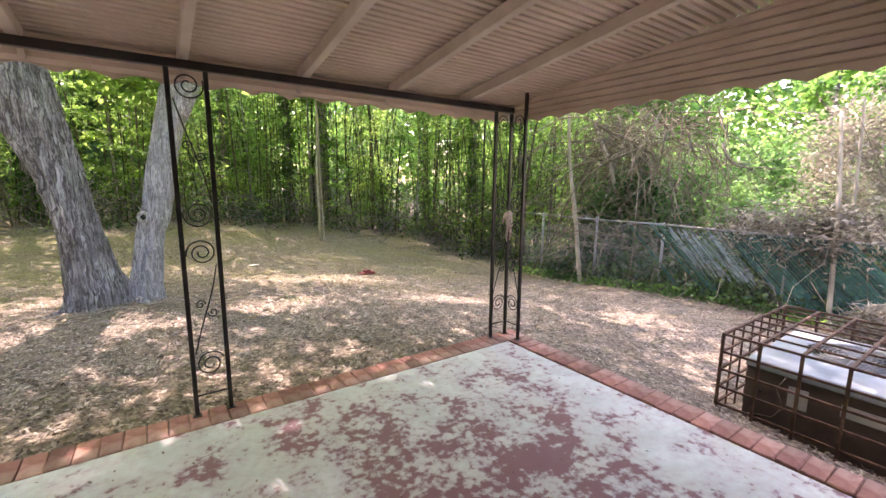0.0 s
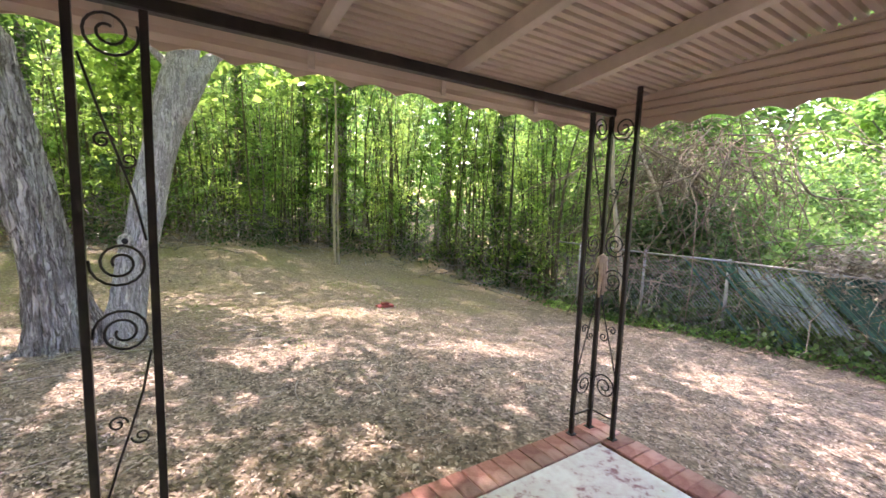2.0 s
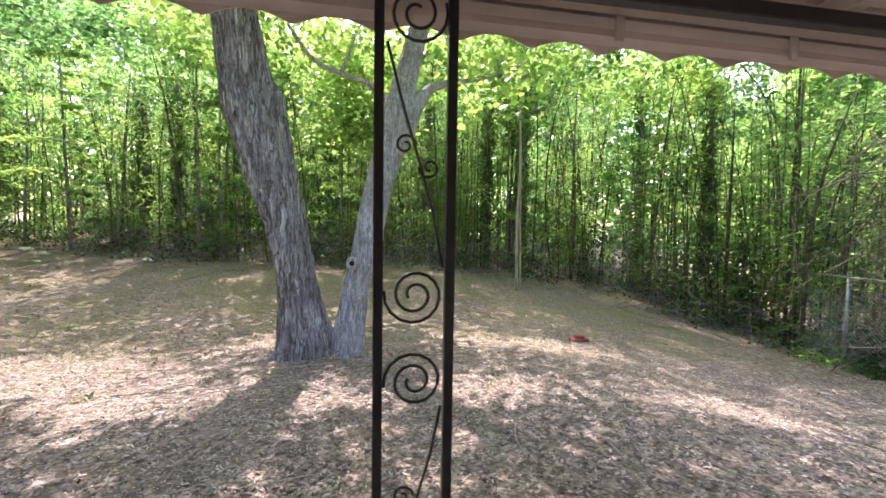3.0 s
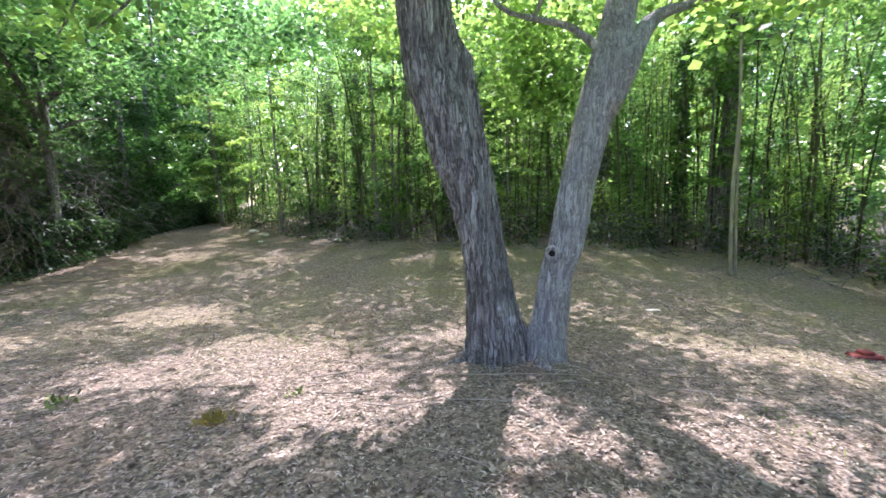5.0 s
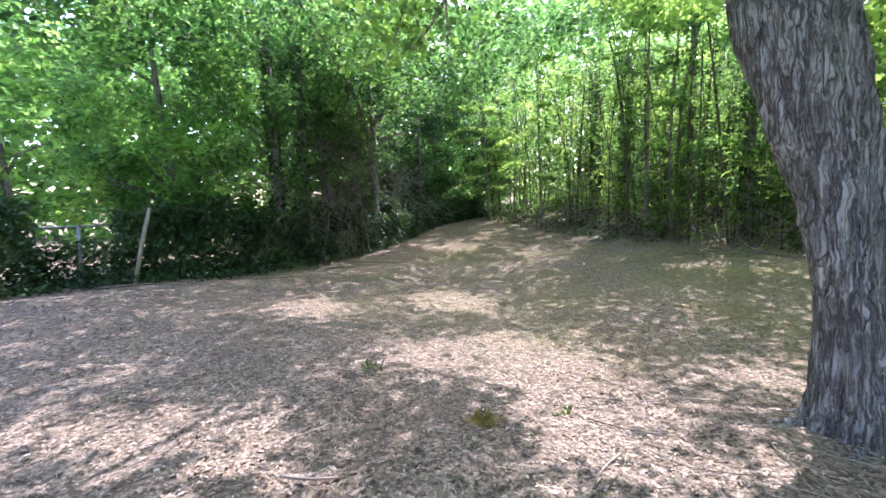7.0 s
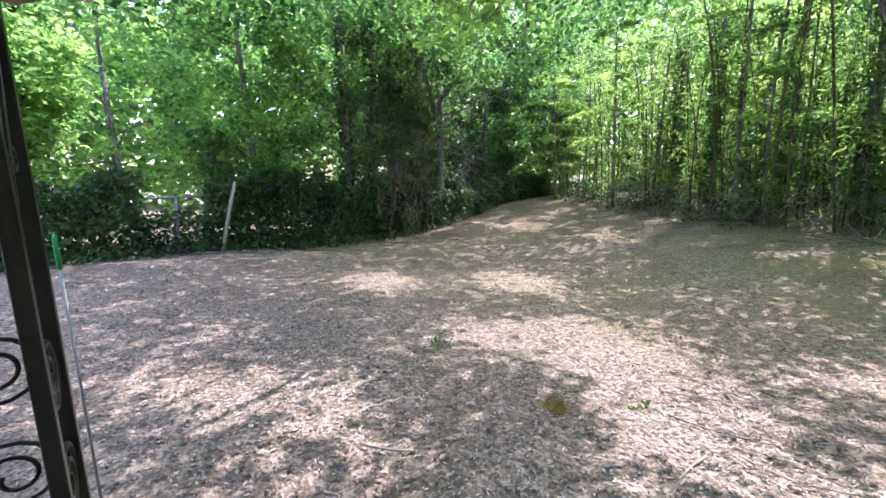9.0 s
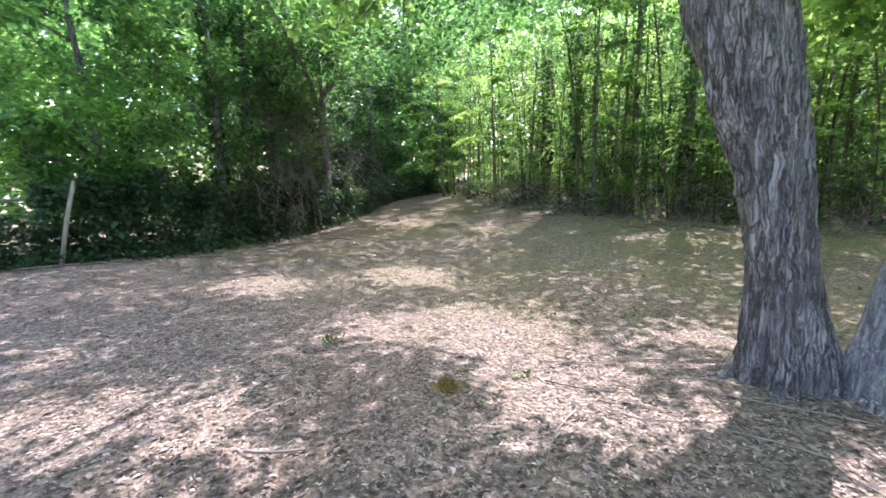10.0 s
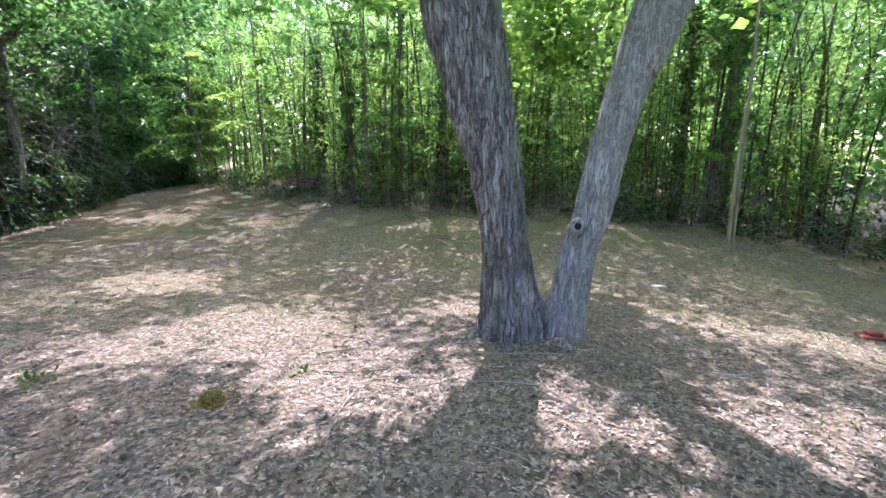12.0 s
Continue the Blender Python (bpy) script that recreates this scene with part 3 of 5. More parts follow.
# frayed rope on the corner post
runs = []
rng = np.random.default_rng(5)
for i in range(11):
    x, y = -0.055 + 0.012 * i * 0.6, -0.02 - 0.006 * (i % 3)
    L = rng.uniform(0.14, 0.26)
    runs.append(([(x, y, 1.155), (x + rng.uniform(-.01, .01), y - 0.012, 1.155 - L * 0.5), (x + rng.uniform(-.02, .03), y - 0.01, 1.155 - L)], 0.0055, 5))
runs.append(([(-0.085, -0.014, 1.06), (-0.06, -0.022, 1.15), (-0.02, -0.025, 1.165), (0.012, -0.02, 1.15)], 0.008, 6))
thing(tubes_mesh("frayed_rope", runs, ROPE), "pale frayed rope tied round the iron corner post", "rope")

# ---- air conditioner in its cage ----
CX0, CX1, CY0, CY1, CZT = 1.10, 2.52, -2.95, -1.42, 0.215
cz0 = gz(1.6, -2.2)
cage = root("steel_cage", (CX0 + CX1) / 2, (CY0 + CY1) / 2, cz0, "rusty brown steel security cage over the air conditioner", "cage")
cage_inv = Matrix.Translation((-cage.location.x, -cage.location.y, -cz0))


def cage_bar(a, b, r, name="bar"):
    bm = bmesh.new()
    a, b = Vector(a), Vector(b)
    d = (b - a).normalized()
    s = d.cross(Vector((0, 0, 1)) if abs(d.z) < 0.9 else Vector((1, 0, 0))).normalized()
    u = d.cross(s)
    vs = [bm.verts.new(cage_inv @ (p + s * i * r + u * j * r)) for p in (a, b) for i, j in ((-1, -1), (1, -1), (1, 1), (-1, 1))]
    for q in ((0, 1, 2, 3), (7, 6, 5, 4), (0, 4, 5, 1), (1, 5, 6, 2), (2, 6, 7, 3), (3, 7, 4, 0)):
        bm.faces.new([vs[i] for i in q])
    part(name, bm, RUST, cage)


ys = [CY1 - i * (CY1 - CY0) / 6 for i in range(7)]
for y in ys:
    cage_bar((CX0, y, cz0), (CX0, y, CZT), 0.0105)
    cage_bar((CX1, y, cz0), (CX1, y, CZT), 0.011)
    cage_bar((CX0, y, CZT), (CX1, y, CZT), 0.0095, "top_bar")
for x in np.linspace(CX0, CX1, 8)[1:-1]:
    cage_bar((x, CY1, cz0), (x, CY1, CZT), 0.006, "thin_bar")
    cage_bar((x, CY0, CZT + 0.006), (x, CY1, CZT + 0.006), 0.007, "thin_bar")
for z in (cz0 + 0.06, CZT - 0.60, CZT - 0.45, CZT - 0.30, CZT - 0.15, CZT):
    cage_bar((CX0, CY0, z), (CX0, CY1, z), 0.0085, "rail")
    cage_bar((CX1, CY0, z), (CX1, CY1, z), 0.010, "rail")
    cage_bar((CX0, CY1, z), (CX1, CY1, z), 0.009, "rail")

AX0, AX1, AY0, AY1, AZ = 1.21, 2.40, -2.78, -1.57, 0.045
ac = root("air_conditioner", (AX0 + AX1) / 2, (AY0 + AY1) / 2, cz0 + 0.05, "brown outdoor air conditioner with pale grey top", "air conditioner")
inv = (-ac.location.x, -ac.location.y, -ac.location.z)


def ac_box(name, dims, m, label="", bevel=0.006):
    bm = bmesh.new()
    box(bm, *dims, bevel)
    bmesh.ops.translate(bm, vec=inv, verts=bm.verts)
    return part(name, bm, m, ac, label)


ac_box("body", (AX0, AX1, AY0, AY1, cz0 + 0.05, AZ - 0.07), ACBODY)
panel = ac_box("top_panel", (AX0 - 0.012, AX1 + 0.012, AY0 - 0.012, AY1 + 0.012, AZ - 0.068, AZ), ACTOP, "pale grey top panel", 0.012)
ac_box("base_pad", (AX0 - 0.08, AX1 + 0.06, AY0 - 0.08, AY1 + 0.08, cz0 - 0.08, cz0 + 0.048), SLAB)
ac_box("label", (AX0 - 0.004, AX0 - 0.001, AY1 - 0.40, AY1 - 0.28, AZ - 0.29, AZ - 0.13), LABEL, "faded grey paper label", 0)
ac_box("label", (AX0 - 0.004, AX0 - 0.001, AY1 - 0.82, AY1 - 0.58, AZ - 0.23, AZ - 0.14), LABEL, "faded grey paper label", 0)
for dy in (0.06, 0.10):
    ac_box("knockout", (AX0 - 0.003, AX0 - 0.0005, AY1 - dy - 0.016, AY1 - dy, AZ - 0.16 - dy, AZ - 0.145 - dy), HOLE_SHADE, "", 0)
# Flat disc on the panel, painted as the shade inside the fan opening.
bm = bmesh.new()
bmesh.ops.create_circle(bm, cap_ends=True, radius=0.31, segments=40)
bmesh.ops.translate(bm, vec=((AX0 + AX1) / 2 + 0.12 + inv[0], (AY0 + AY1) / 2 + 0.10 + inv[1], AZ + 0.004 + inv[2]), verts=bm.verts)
part("fan_shade_disc", bm, HOLE_SHADE, panel)
for r in np.linspace(0.05, 0.31, 9):
    bm = bmesh.new()
    tube(bm, [((AX0 + AX1) / 2 + 0.12 + inv[0] + r * math.cos(a), (AY0 + AY1) / 2 + 0.10 + inv[1] + r * math.sin(a), AZ + 0.012 + inv[2]) for a in np.linspace(0, 2 * math.pi, 41)], 0.003, 4)
    part("grille_ring", bm, GALV, panel)
for a in np.linspace(0, math.pi, 7)[:-1]:
    bm = bmesh.new()
    c = Vector(((AX0 + AX1) / 2 + 0.12 + inv[0], (AY0 + AY1) / 2 + 0.10 + inv[1], AZ + 0.017 + inv[2]))
    d = Vector((math.cos(a), math.sin(a), 0)) * 0.315
    tube(bm, [c - d, c + d], 0.003, 4)
    part("grille_spoke", bm, GALV, panel)
bm = bmesh.new()
tube(bm, [(AX0 + inv[0] - 0.02, AY1 - 0.26 + inv[1], AZ - 0.07 + inv[2]), (AX0 + inv[0] - 0.05, AY1 - 0.22 + inv[1], AZ - 0.16 + inv[2]), (AX0 + inv[0] - 0.04, AY1 - 0.27 + inv[1], AZ - 0.30 + inv[2]),
          (AX0 + inv[0] - 0.06, AY1 - 0.22 + inv[1], AZ - 0.40 + inv[2]), (AX0 + inv[0] - 0.05, AY1 - 0.06 + inv[1], AZ - 0.44 + inv[2])], 0.005, 6)
part("cable", bm, DEADWOOD, ac, "thin pale cable", True)


# ---- the double-trunked yard tree ----
def spline(pts, n):
    """Smooth points with radii through (x, y, z, r) rows."""
    P = [Vector(p) for p in pts]
    out = []
    m = len(P) - 1
    for i in range(n + 1):
        t = i / n * m
        k = min(int(t), m - 1)
        f = t - k
        a, b, c, d = P[max(k - 1, 0)], P[k], P[k + 1], P[min(k + 2, m)]
        out.append(0.5 * (2 * b + (c - a) * f + (2 * a - 5 * b + 4 * c - d) * f * f + (3 * b - a - 3 * c + d) * f ** 3))
    return [p.xyz for p in out], [p.w for p in out]


def trunk(name, rows, material, parent, seg, sides, furrow, seed, flare=0.0, burls=()):
    pts, rad = spline([Vector(r) for r in rows], seg)
    o = Vector((seed * 7.1, seed * 3.3, 0))

    def bumpy(i, a, p):
        q = Vector((math.cos(a) * 2.6, math.sin(a) * 2.6, p.z * 0.75)) + o
        q2 = Vector((math.cos(a) * 8.0, math.sin(a) * 8.0, p.z * 2.0)) + o
        ridge = 1 - abs(noise.noise(q2))
        v = 1 + furrow * (ridge - 0.75) + furrow * 0.9 * noise.noise(q)
        h = p.z - pts[0].z
        v += flare * math.exp(-h / 0.26) * (0.75 + 1.3 * noise.noise(Vector((math.cos(a) * 2.4, math.sin(a) * 2.4, 0)) + o))
        for bz, ba, br, bh in burls:
            da = (a - ba + math.pi) % (2 * math.pi) - math.pi
            v += bh * math.exp(-((p.z - bz) / br) ** 2 - (da / 0.6) ** 2)
        return v
    bm = bmesh.new()
    tube(bm, pts, rad, sides, bumpy)
    ob = part(name, bm, material, parent, smooth=True)
    return ob


TX, TY = -3.15, 4.45
tz = gz(TX, TY)
tree = root("yard_tree", 0, 0, 0, "large double-trunked grey-barked tree with light green leaves", "tree")
trunk("trunk", [(-3.35, 4.46, tz - 0.15, 0.34), (-3.37, 4.46, tz + 0.15, 0.315), (-3.41, 4.45, 0.15, 0.275), (-3.47, 4.43, 0.65, 0.24), (-3.60, 4.38, 1.45, 0.255), (-3.73, 4.34, 1.95, 0.29),
                (-3.84, 4.32, 2.45, 0.315), (-3.96, 4.32, 2.82, 0.32), (-4.04, 4.30, 3.2, 0.275), (-4.12, 4.2, 3.9, 0.24), (-4.3, 3.9, 5.0, 0.2), (-4.55, 3.6, 6.4, 0.15), (-4.8, 3.4, 8.2, 0.08)],
      BARK, tree, 260, 120, 0.24, 1, 0.20, ((2.80, 3.3, 0.13, 0.20), (2.62, 4.9, 0.07, 0.16), (0.35, 5.6, 0.3, 0.10), (1.0, 4.9, 0.07, 0.07), (1.55, 4.4, 0.06, 0.08), (2.05, 5.3, 0.05, 0.09), (1.3, 6.0, 0.05, 0.10), (0.9, 3.4, 0.06, 0.08)))
trunk("trunk", [(-2.86, 4.52, tz - 0.15, 0.235), (-2.84, 4.52, tz + 0.15, 0.205), (-2.79, 4.53, 0.15, 0.185), (-2.715, 4.55, 0.66, 0.172), (-2.62, 4.56, 0.95, 0.178), (-2.53, 4.57, 1.46, 0.182), (-2.40, 4.58, 2.05, 0.185),
                (-2.23, 4.60, 2.7, 0.20), (-2.15, 4.66, 3.05, 0.175), (-2.05, 4.76, 3.5, 0.15), (-1.8, 4.95, 4.5, 0.13), (-1.4, 5.2, 6.4, 0.10), (-1.1, 5.4, 8.2, 0.05)],
      BARK2, tree, 190, 84, 0.13, 2, 0.24, ((0.86, 4.3, 0.07, 0.22), (2.6, 4.7, 0.12, 0.08), (1.25, 3.2, 0.05, 0.10), (1.7, 5.6, 0.05, 0.07)))


def branch(rows, parent, material=BARK2, seg=16):
    pts, rad = spline([Vector(r) for r in rows], seg)
    bm = bmesh.new()
    tube(bm, pts, rad, 8)
    return part("branch", bm, material, parent, smooth=True)


branch([(-2.2, 4.66, 2.92, 0.06), (-2.40, 4.78, 3.16, 0.045), (-2.62, 4.8, 3.32, 0.04), (-2.95, 4.8, 3.42, 0.034), (-3.3, 4.75, 3.55, 0.028), (-3.6, 4.7, 3.95, 0.02)], tree)
branch([(-2.95, 4.8, 3.42, 0.024), (-2.85, 4.75, 3.62, 0.02), (-2.75, 4.7, 3.9, 0.014)], tree)
branch([(-2.24, 4.53, 2.35, 0.13), (-2.06, 4.52, 2.75, 0.125), (-1.90, 4.62, 3.08, 0.10), (-1.68, 4.78, 3.32, 0.065), (-1.3, 4.9, 3.45, 0.04), (-0.8, 4.95, 3.6, 0.028), (-0.3, 4.9, 3.8, 0.015)], tree)
for rows in ([(-4.15, 4.1, 4.2, 0.10), (-5.2, 3.0, 5.2, 0.08), (-6.8, 2.6, 6.2, 0.05), (-8.5, 2.2, 7.0, 0.02)],
             [(-4.38, 3.8, 5.4, 0.09), (-4.0, 2.0, 6.4, 0.07), (-3.6, 0.4, 7.2, 0.04), (-3.2, -1.2, 7.6, 0.02)],
             [(-4.3, 3.9, 5.0, 0.09), (-5.0, 5.0, 6.3, 0.07), (-6.0, 7.0, 7.4, 0.04), (-7.0, 9.0, 8.0, 0.02)],
             [(-1.8, 4.95, 4.6, 0.08), (-0.4, 4.6, 5.7, 0.06), (1.2, 4.2, 6.6, 0.04), (3.0, 3.8, 7.2, 0.02)],
             [(-1.58, 5.1, 5.6, 0.08), (-1.0, 3.4, 6.8, 0.06), (-0.4, 1.6, 7.6, 0.04), (0.3, 0.0, 8.0, 0.02)],
             [(-1.58, 5.1, 5.6, 0.08), (-1.2, 6.8, 6.9, 0.06), (-0.8, 8.6, 7.8, 0.04), (-0.4, 10.4, 8.2, 0.02)]):
    branch(rows, tree)
for rows in ([(-6.8, 2.6, 6.2, .045), (-7.3, 4.2, 5.0, .034), (-7.7, 4.68, 4.48, .028), (-7.95, 4.7, 4.15, .02), (-8.45, 4.62, 3.8, .012)],
             [(-7.72, 4.68, 4.45, .016), (-7.85, 4.84, 3.96, .012), (-7.98, 4.95, 3.45, .006)],
             [(-7.0, 2.9, 6.1, .035), (-8.0, 4.4, 5.1, .024), (-8.72, 4.66, 4.28, .018), (-9.2, 4.7, 3.8, .010)]):
    branch(rows, tree, WOODBARK)
# knot ring; a near-black ball paints the shade of its hollow
bm = bmesh.new()
tube(bm, [(-2.775 + 0.052 * math.cos(a), 4.345 - 0.01 * math.cos(a), 0.90 + 0.058 * math.sin(a)) for a in np.linspace(0, 2 * math.pi, 19)], 0.03, 8)
knot = part("knot", bm, BARK2, tree, "pale ring of bark round a knot hole", True)
bm = bmesh.new()
bmesh.ops.create_uvsphere(bm, u_segments=14, v_segments=8, radius=0.036)
bmesh.ops.translate(bm, vec=(-2.775, 4.338, 0.90), verts=bm.verts)
part("knot_shade_ball", bm, HOLE_SHADE, knot, "near-black ball painting the shade of the knot hole")

# crown leaves added, mostly out of view, to shade the yard except at SUNLIT
SUNLIT = [(-4.0, 3.4, .55), (-1.36, 5.8, .8), (.5, 5.7, .7), (-1.3, 3.1, .75), (-.3, 2.6, .6), (1.2, 2.9, .7), (3.3, 1.0, .6), (2.6, -.4, .4), (-9.3, 6.4, .95), (-7.3, 9.4, .5),
          (-6.3, 4.5, 1.0), (-7.2, 3.6, .7), (-4.6, 3.0, .6), (-4.1, 5.9, .6), (-2.1, 4.9, .5), (-1.4, 3.5, .5), (-6.8, 1.0, .7), (-7.6, .3, .5), (-10.6, 4.0, .9), (-5.3, 3.9, .7), (-9.0, 1.0, .5), (-3.35, 3.2, .5), (-2.7, 2.9, .35), (-3.02, 3.5, .3), (-2.98, 2.8, .2), (-1.2, 2.2, .45)]
rng = np.random.default_rng(11)
n = 14000
gx = rng.uniform(-16.5, 9, n)
gy = rng.uniform(-5, 11.2, n)
# Extra leaves placed to keep the sun off the front of the patio.
gx[:900], gy[:900] = rng.uniform(-5.2, 0.8, 900), rng.uniform(-2.4, -0.1, 900)
keep = np.ones(n, bool)
for sx, sy, sr in SUNLIT:
    d = np.hypot((gx - sx) / 1.25, gy - sy) / sr
    keep &= d > rng.uniform(0.8, 1.2, n)
zc = 6.3 + 2.2 * rng.random(n) + 0.8 * np.sin(gx * 0.5) + 0.6 * np.sin(gy * 0.7)
gx, gy, zc = gx[keep], gy[keep], zc[keep]
cl = np.stack([gx - SUN_WAY.x / -SUN_WAY.z * zc, gy - SUN_WAY.y / -SUN_WAY.z * zc, zc], 1)
P = np.repeat(cl, 7, axis=0) + rng.normal(0, 0.20, (len(cl) * 7, 3))
FAR_SHADE_LEAVES = P[P[:, 0] < -9]
leaves("crown", P[P[:, 0] >= -9], 0.20, L_BRIGHT, rng, 0.6, 0.15, 1.0, tree)
low = []
for cx, cy, cz, s, k in ((-8.5, 4.6, 4.1, .4, 90), (-9.2, 4.8, 4.2, .5, 110), (-7.6, 4.8, 4.7, .4, 70), (-9.8, 5.0, 5.0, .6, 150), (-8.4, 5.2, 5.2, .6, 140), (-2.95, 8.3, 3.45, .40, 150), (-2.45, 8.5, 3.3, .34, 130), (-3.15, 8.5, 3.9, .46, 160), (-2.2, 8.5, 3.85, .4, 130), (-2.85, 7.8, 4.2, .45, 130), (-2.45, 7.8, 3.75, .4, 120), (-3.1, 8.0, 4.8, .6, 170), (-2.2, 8.2, 4.7, .5, 150), (-3.6, 7.9, 5.1, .7, 170), (-2.6, 8.3, 5.4, .7, 190),
                         (-0.9, 5.0, 3.4, .35, 80), (-1.4, 5.0, 3.55, .3, 60), (-0.3, 5.1, 3.9, .5, 110), (-4.5, 5.2, 4.3, .6, 130), (-1.3, 5.2, 4.4, .6, 150)):
    low.append(rng.normal(0, 1, (k, 3)) * s * np.array([1, .7, .6]) + np.array([cx, cy, cz]))
low.append(np.concatenate(low) + rng.normal(0, .1, (sum(len(q) for q in low), 3)))
leaves("low_foliage", np.concatenate(low), 0.13, L_BRIGHT, rng, 0.8, 0.3, 0.7, tree)
# roots
for a, L in ((3.4, .5), (4.3, .4), (5.2, .35), (2.6, .4)):
    x0, y0 = TX + 0.38 * math.cos(a) * 1.3, TY + 0.25 * math.sin(a)
    pts = []
    for f in np.linspace(0, 1, 6):
        x, y = x0 + L * f * math.cos(a + 0.3 * f), y0 + L * f * math.sin(a + 0.3 * f)
        pts.append((x, y, gz(x, y) + 0.02 * (1 - f) - 0.05 * f))
    bm = bmesh.new()
    tube(bm, pts, [0.07 * (1 - 0.75 * f) for f in np.linspace(0, 1, 6)], 8)
    part("root", bm, BARK, tree, smooth=True)


# ---- woods ----
EDGE = [(-19.5, 19.8), (-16.2, 18.2), (-12.5, 16.3), (-9.2, 14.9), (-6.0, 13.8), (0.0, 14.0), (4.0, 14.1), (6.3, 13.4), (7.0, 9.5), (7.4, 6.4)]


def along(edge, t):
    """Point and outward normal at share t of the polyline's length."""
    seg = [math.dist(a, b) for a, b in zip(edge, edge[1:])]
    s = t * sum(seg)
    for (a, b), L in zip(zip(edge, edge[1:]), seg):
        if s <= L:
            f = s / L
            return a[0] + (b[0] - a[0]) * f, a[1] + (b[1] - a[1]) * f, -(b[1] - a[1]) / L, (b[0] - a[0]) / L
        s -= L
    return *edge[-1], 1.0, 0.0


def bamboo(name, edge, count, depth, seed, label, leaf_n, hmin=6.0, hmax=9.5, leaf=0.2):
    """A stand of thin leaning canes with leaf sprays."""
    rng = np.random.default_rng(seed)
    runs, P = [], []
    for i in range(count):
        x, y, nx, ny = along(edge, rng.random())
        d = depth * rng.random() ** 1.25
        x, y = x + nx * d + rng.normal(0, .15), y + ny * d + rng.normal(0, .15)
        h = rng.uniform(hmin, hmax)
        lx, ly = rng.normal(0, 0.05, 2)
        bx, by = rng.normal(0, 0.09, 2)
        r = rng.choice((0.012, 0.016, 0.022, 0.034, 0.05), p=(.28, .3, .24, .12, .06))
        z0 = gz(x, y)
        pts = [(x + lx * h * f + bx * h * f ** 3, y + ly * h * f + by * h * f ** 3, z0 - 0.05 + h * f) for f in (0, .2, .4, .6, .8, 1)]
        runs.append((pts, [r, r, r * .95, r * .85, r * .6, r * .25], 5))
        k = int(leaf_n * rng.uniform(.5, 1.5))
        nodes = rng.uniform(0.05, 1, 8)
        which = rng.integers(0, 8, k)
        f = np.clip(nodes[which] + rng.normal(0, .014, k), 0.03, 1)
        c = np.stack([np.interp(f, (0, .2, .4, .6, .8, 1), [p[j] for p in pts]) for j in range(3)], 1)
        P.append(c + rng.normal(0, .22, (8, 3))[which] + rng.normal(0, 1, (k, 3)) * np.array([.24, .24, .10]))
    grove = root(name, *pts[0], label, "bamboo", kind="stuff")
    off = -np.array(grove.location)
    for pp, rr, n in runs:
        tubes_mesh("cane", [([tuple(np.array(p) + off) for p in pp], rr, n)], CANE).parent = grove
    leaves("bamboo_leaves", np.concatenate(P) + off, leaf, L_BAMBOO, rng, 0.22, 0.45, 0.3, grove)
    return grove


bamboo("bamboo_grove", EDGE[:6], 230, 4.5, 21, "dense stand of thin green bamboo behind the yard", 185, 5.0, 9.0)
bamboo("bamboo_grove", EDGE[5:], 230, 4.5, 22, "dense stand of thin green bamboo in the yard's corner", 165, 5.0, 9.0)


def wood_tree(x, y, h, r, spread, nclump, nleaf, leaf, material, seed, label, base=0.3, bark=WOODBARK, lean=(0, 0), squash=0.75):
    """A woodland tree: tapered trunk with limbs, and a crown of leaf clumps with gaps."""
    rng = np.random.default_rng(seed)
    z = gz(x, y)
    t = root("tree", x, y, z, label, "tree", "woodland trees")
    rows = [Vector((lean[0] * h * f + 0.12 * h * 0.1 * math.sin(5 * f + seed), lean[1] * h * f + 0.1 * h * 0.1 * math.cos(4 * f + seed), h * f - 0.1, r * (1.25 - 0.25 * min(1, f * 8)) * (1 - 0.85 * f))) for f in np.linspace(0, 1, 7)]
    pts, rad = spline(rows, 18)
    bm = bmesh.new()
    tube(bm, pts, rad, 9)
    for i in range(9):
        f = rng.uniform(base, .9)
        k = int(f * 18)
        a = rng.uniform(0, 2 * math.pi)
        L = spread * rng.uniform(.5, .95) * (1.1 - f * .5)
        p = pts[k]
        q = [p, p + Vector((math.cos(a) * L * .5, math.sin(a) * L * .5, L * .3)), p + Vector((math.cos(a + .2) * L, math.sin(a + .2) * L, L * .45))]
        tube(bm, q, [rad[k] * .5, rad[k] * .35, 0.012], 6)
    part("trunk", bm, bark, t, smooth=True)
    a = rng.uniform(0, 2 * math.pi, nclump)
    f = rng.uniform(base, 1.03, nclump)
    rr = spread * np.sqrt(rng.uniform(.05, 1, nclump)) * np.sin(np.clip((f - base) / (1.05 - base), 0.12, 1) * math.pi) ** 0.6
    c = np.stack([lean[0] * h * f + rr * np.cos(a), lean[1] * h * f + rr * np.sin(a), h * f], 1)
    P = np.repeat(c, nleaf, axis=0) + rng.normal(0, 1, (nclump * nleaf, 3)) * np.array([.5, .5, .5 * squash]) * spread * 0.22
    leaves("crown", P, leaf, material, rng, 0.5, 0.3, 0.6, t)
    return t


G = "leafy green woodland tree standing behind the yard"
rng = np.random.default_rng(31)
for i in range(7):
    x, y, nx, ny = along(EDGE, (i + .5) / 7)
    d = rng.uniform(5.5, 9)
    wood_tree(x + nx * d, y + ny * d, rng.uniform(9, 12), rng.uniform(.10, .2), rng.uniform(2.0, 2.8), 60, 80, 0.22, L_WOODS, 100 + i, G, 0.10)
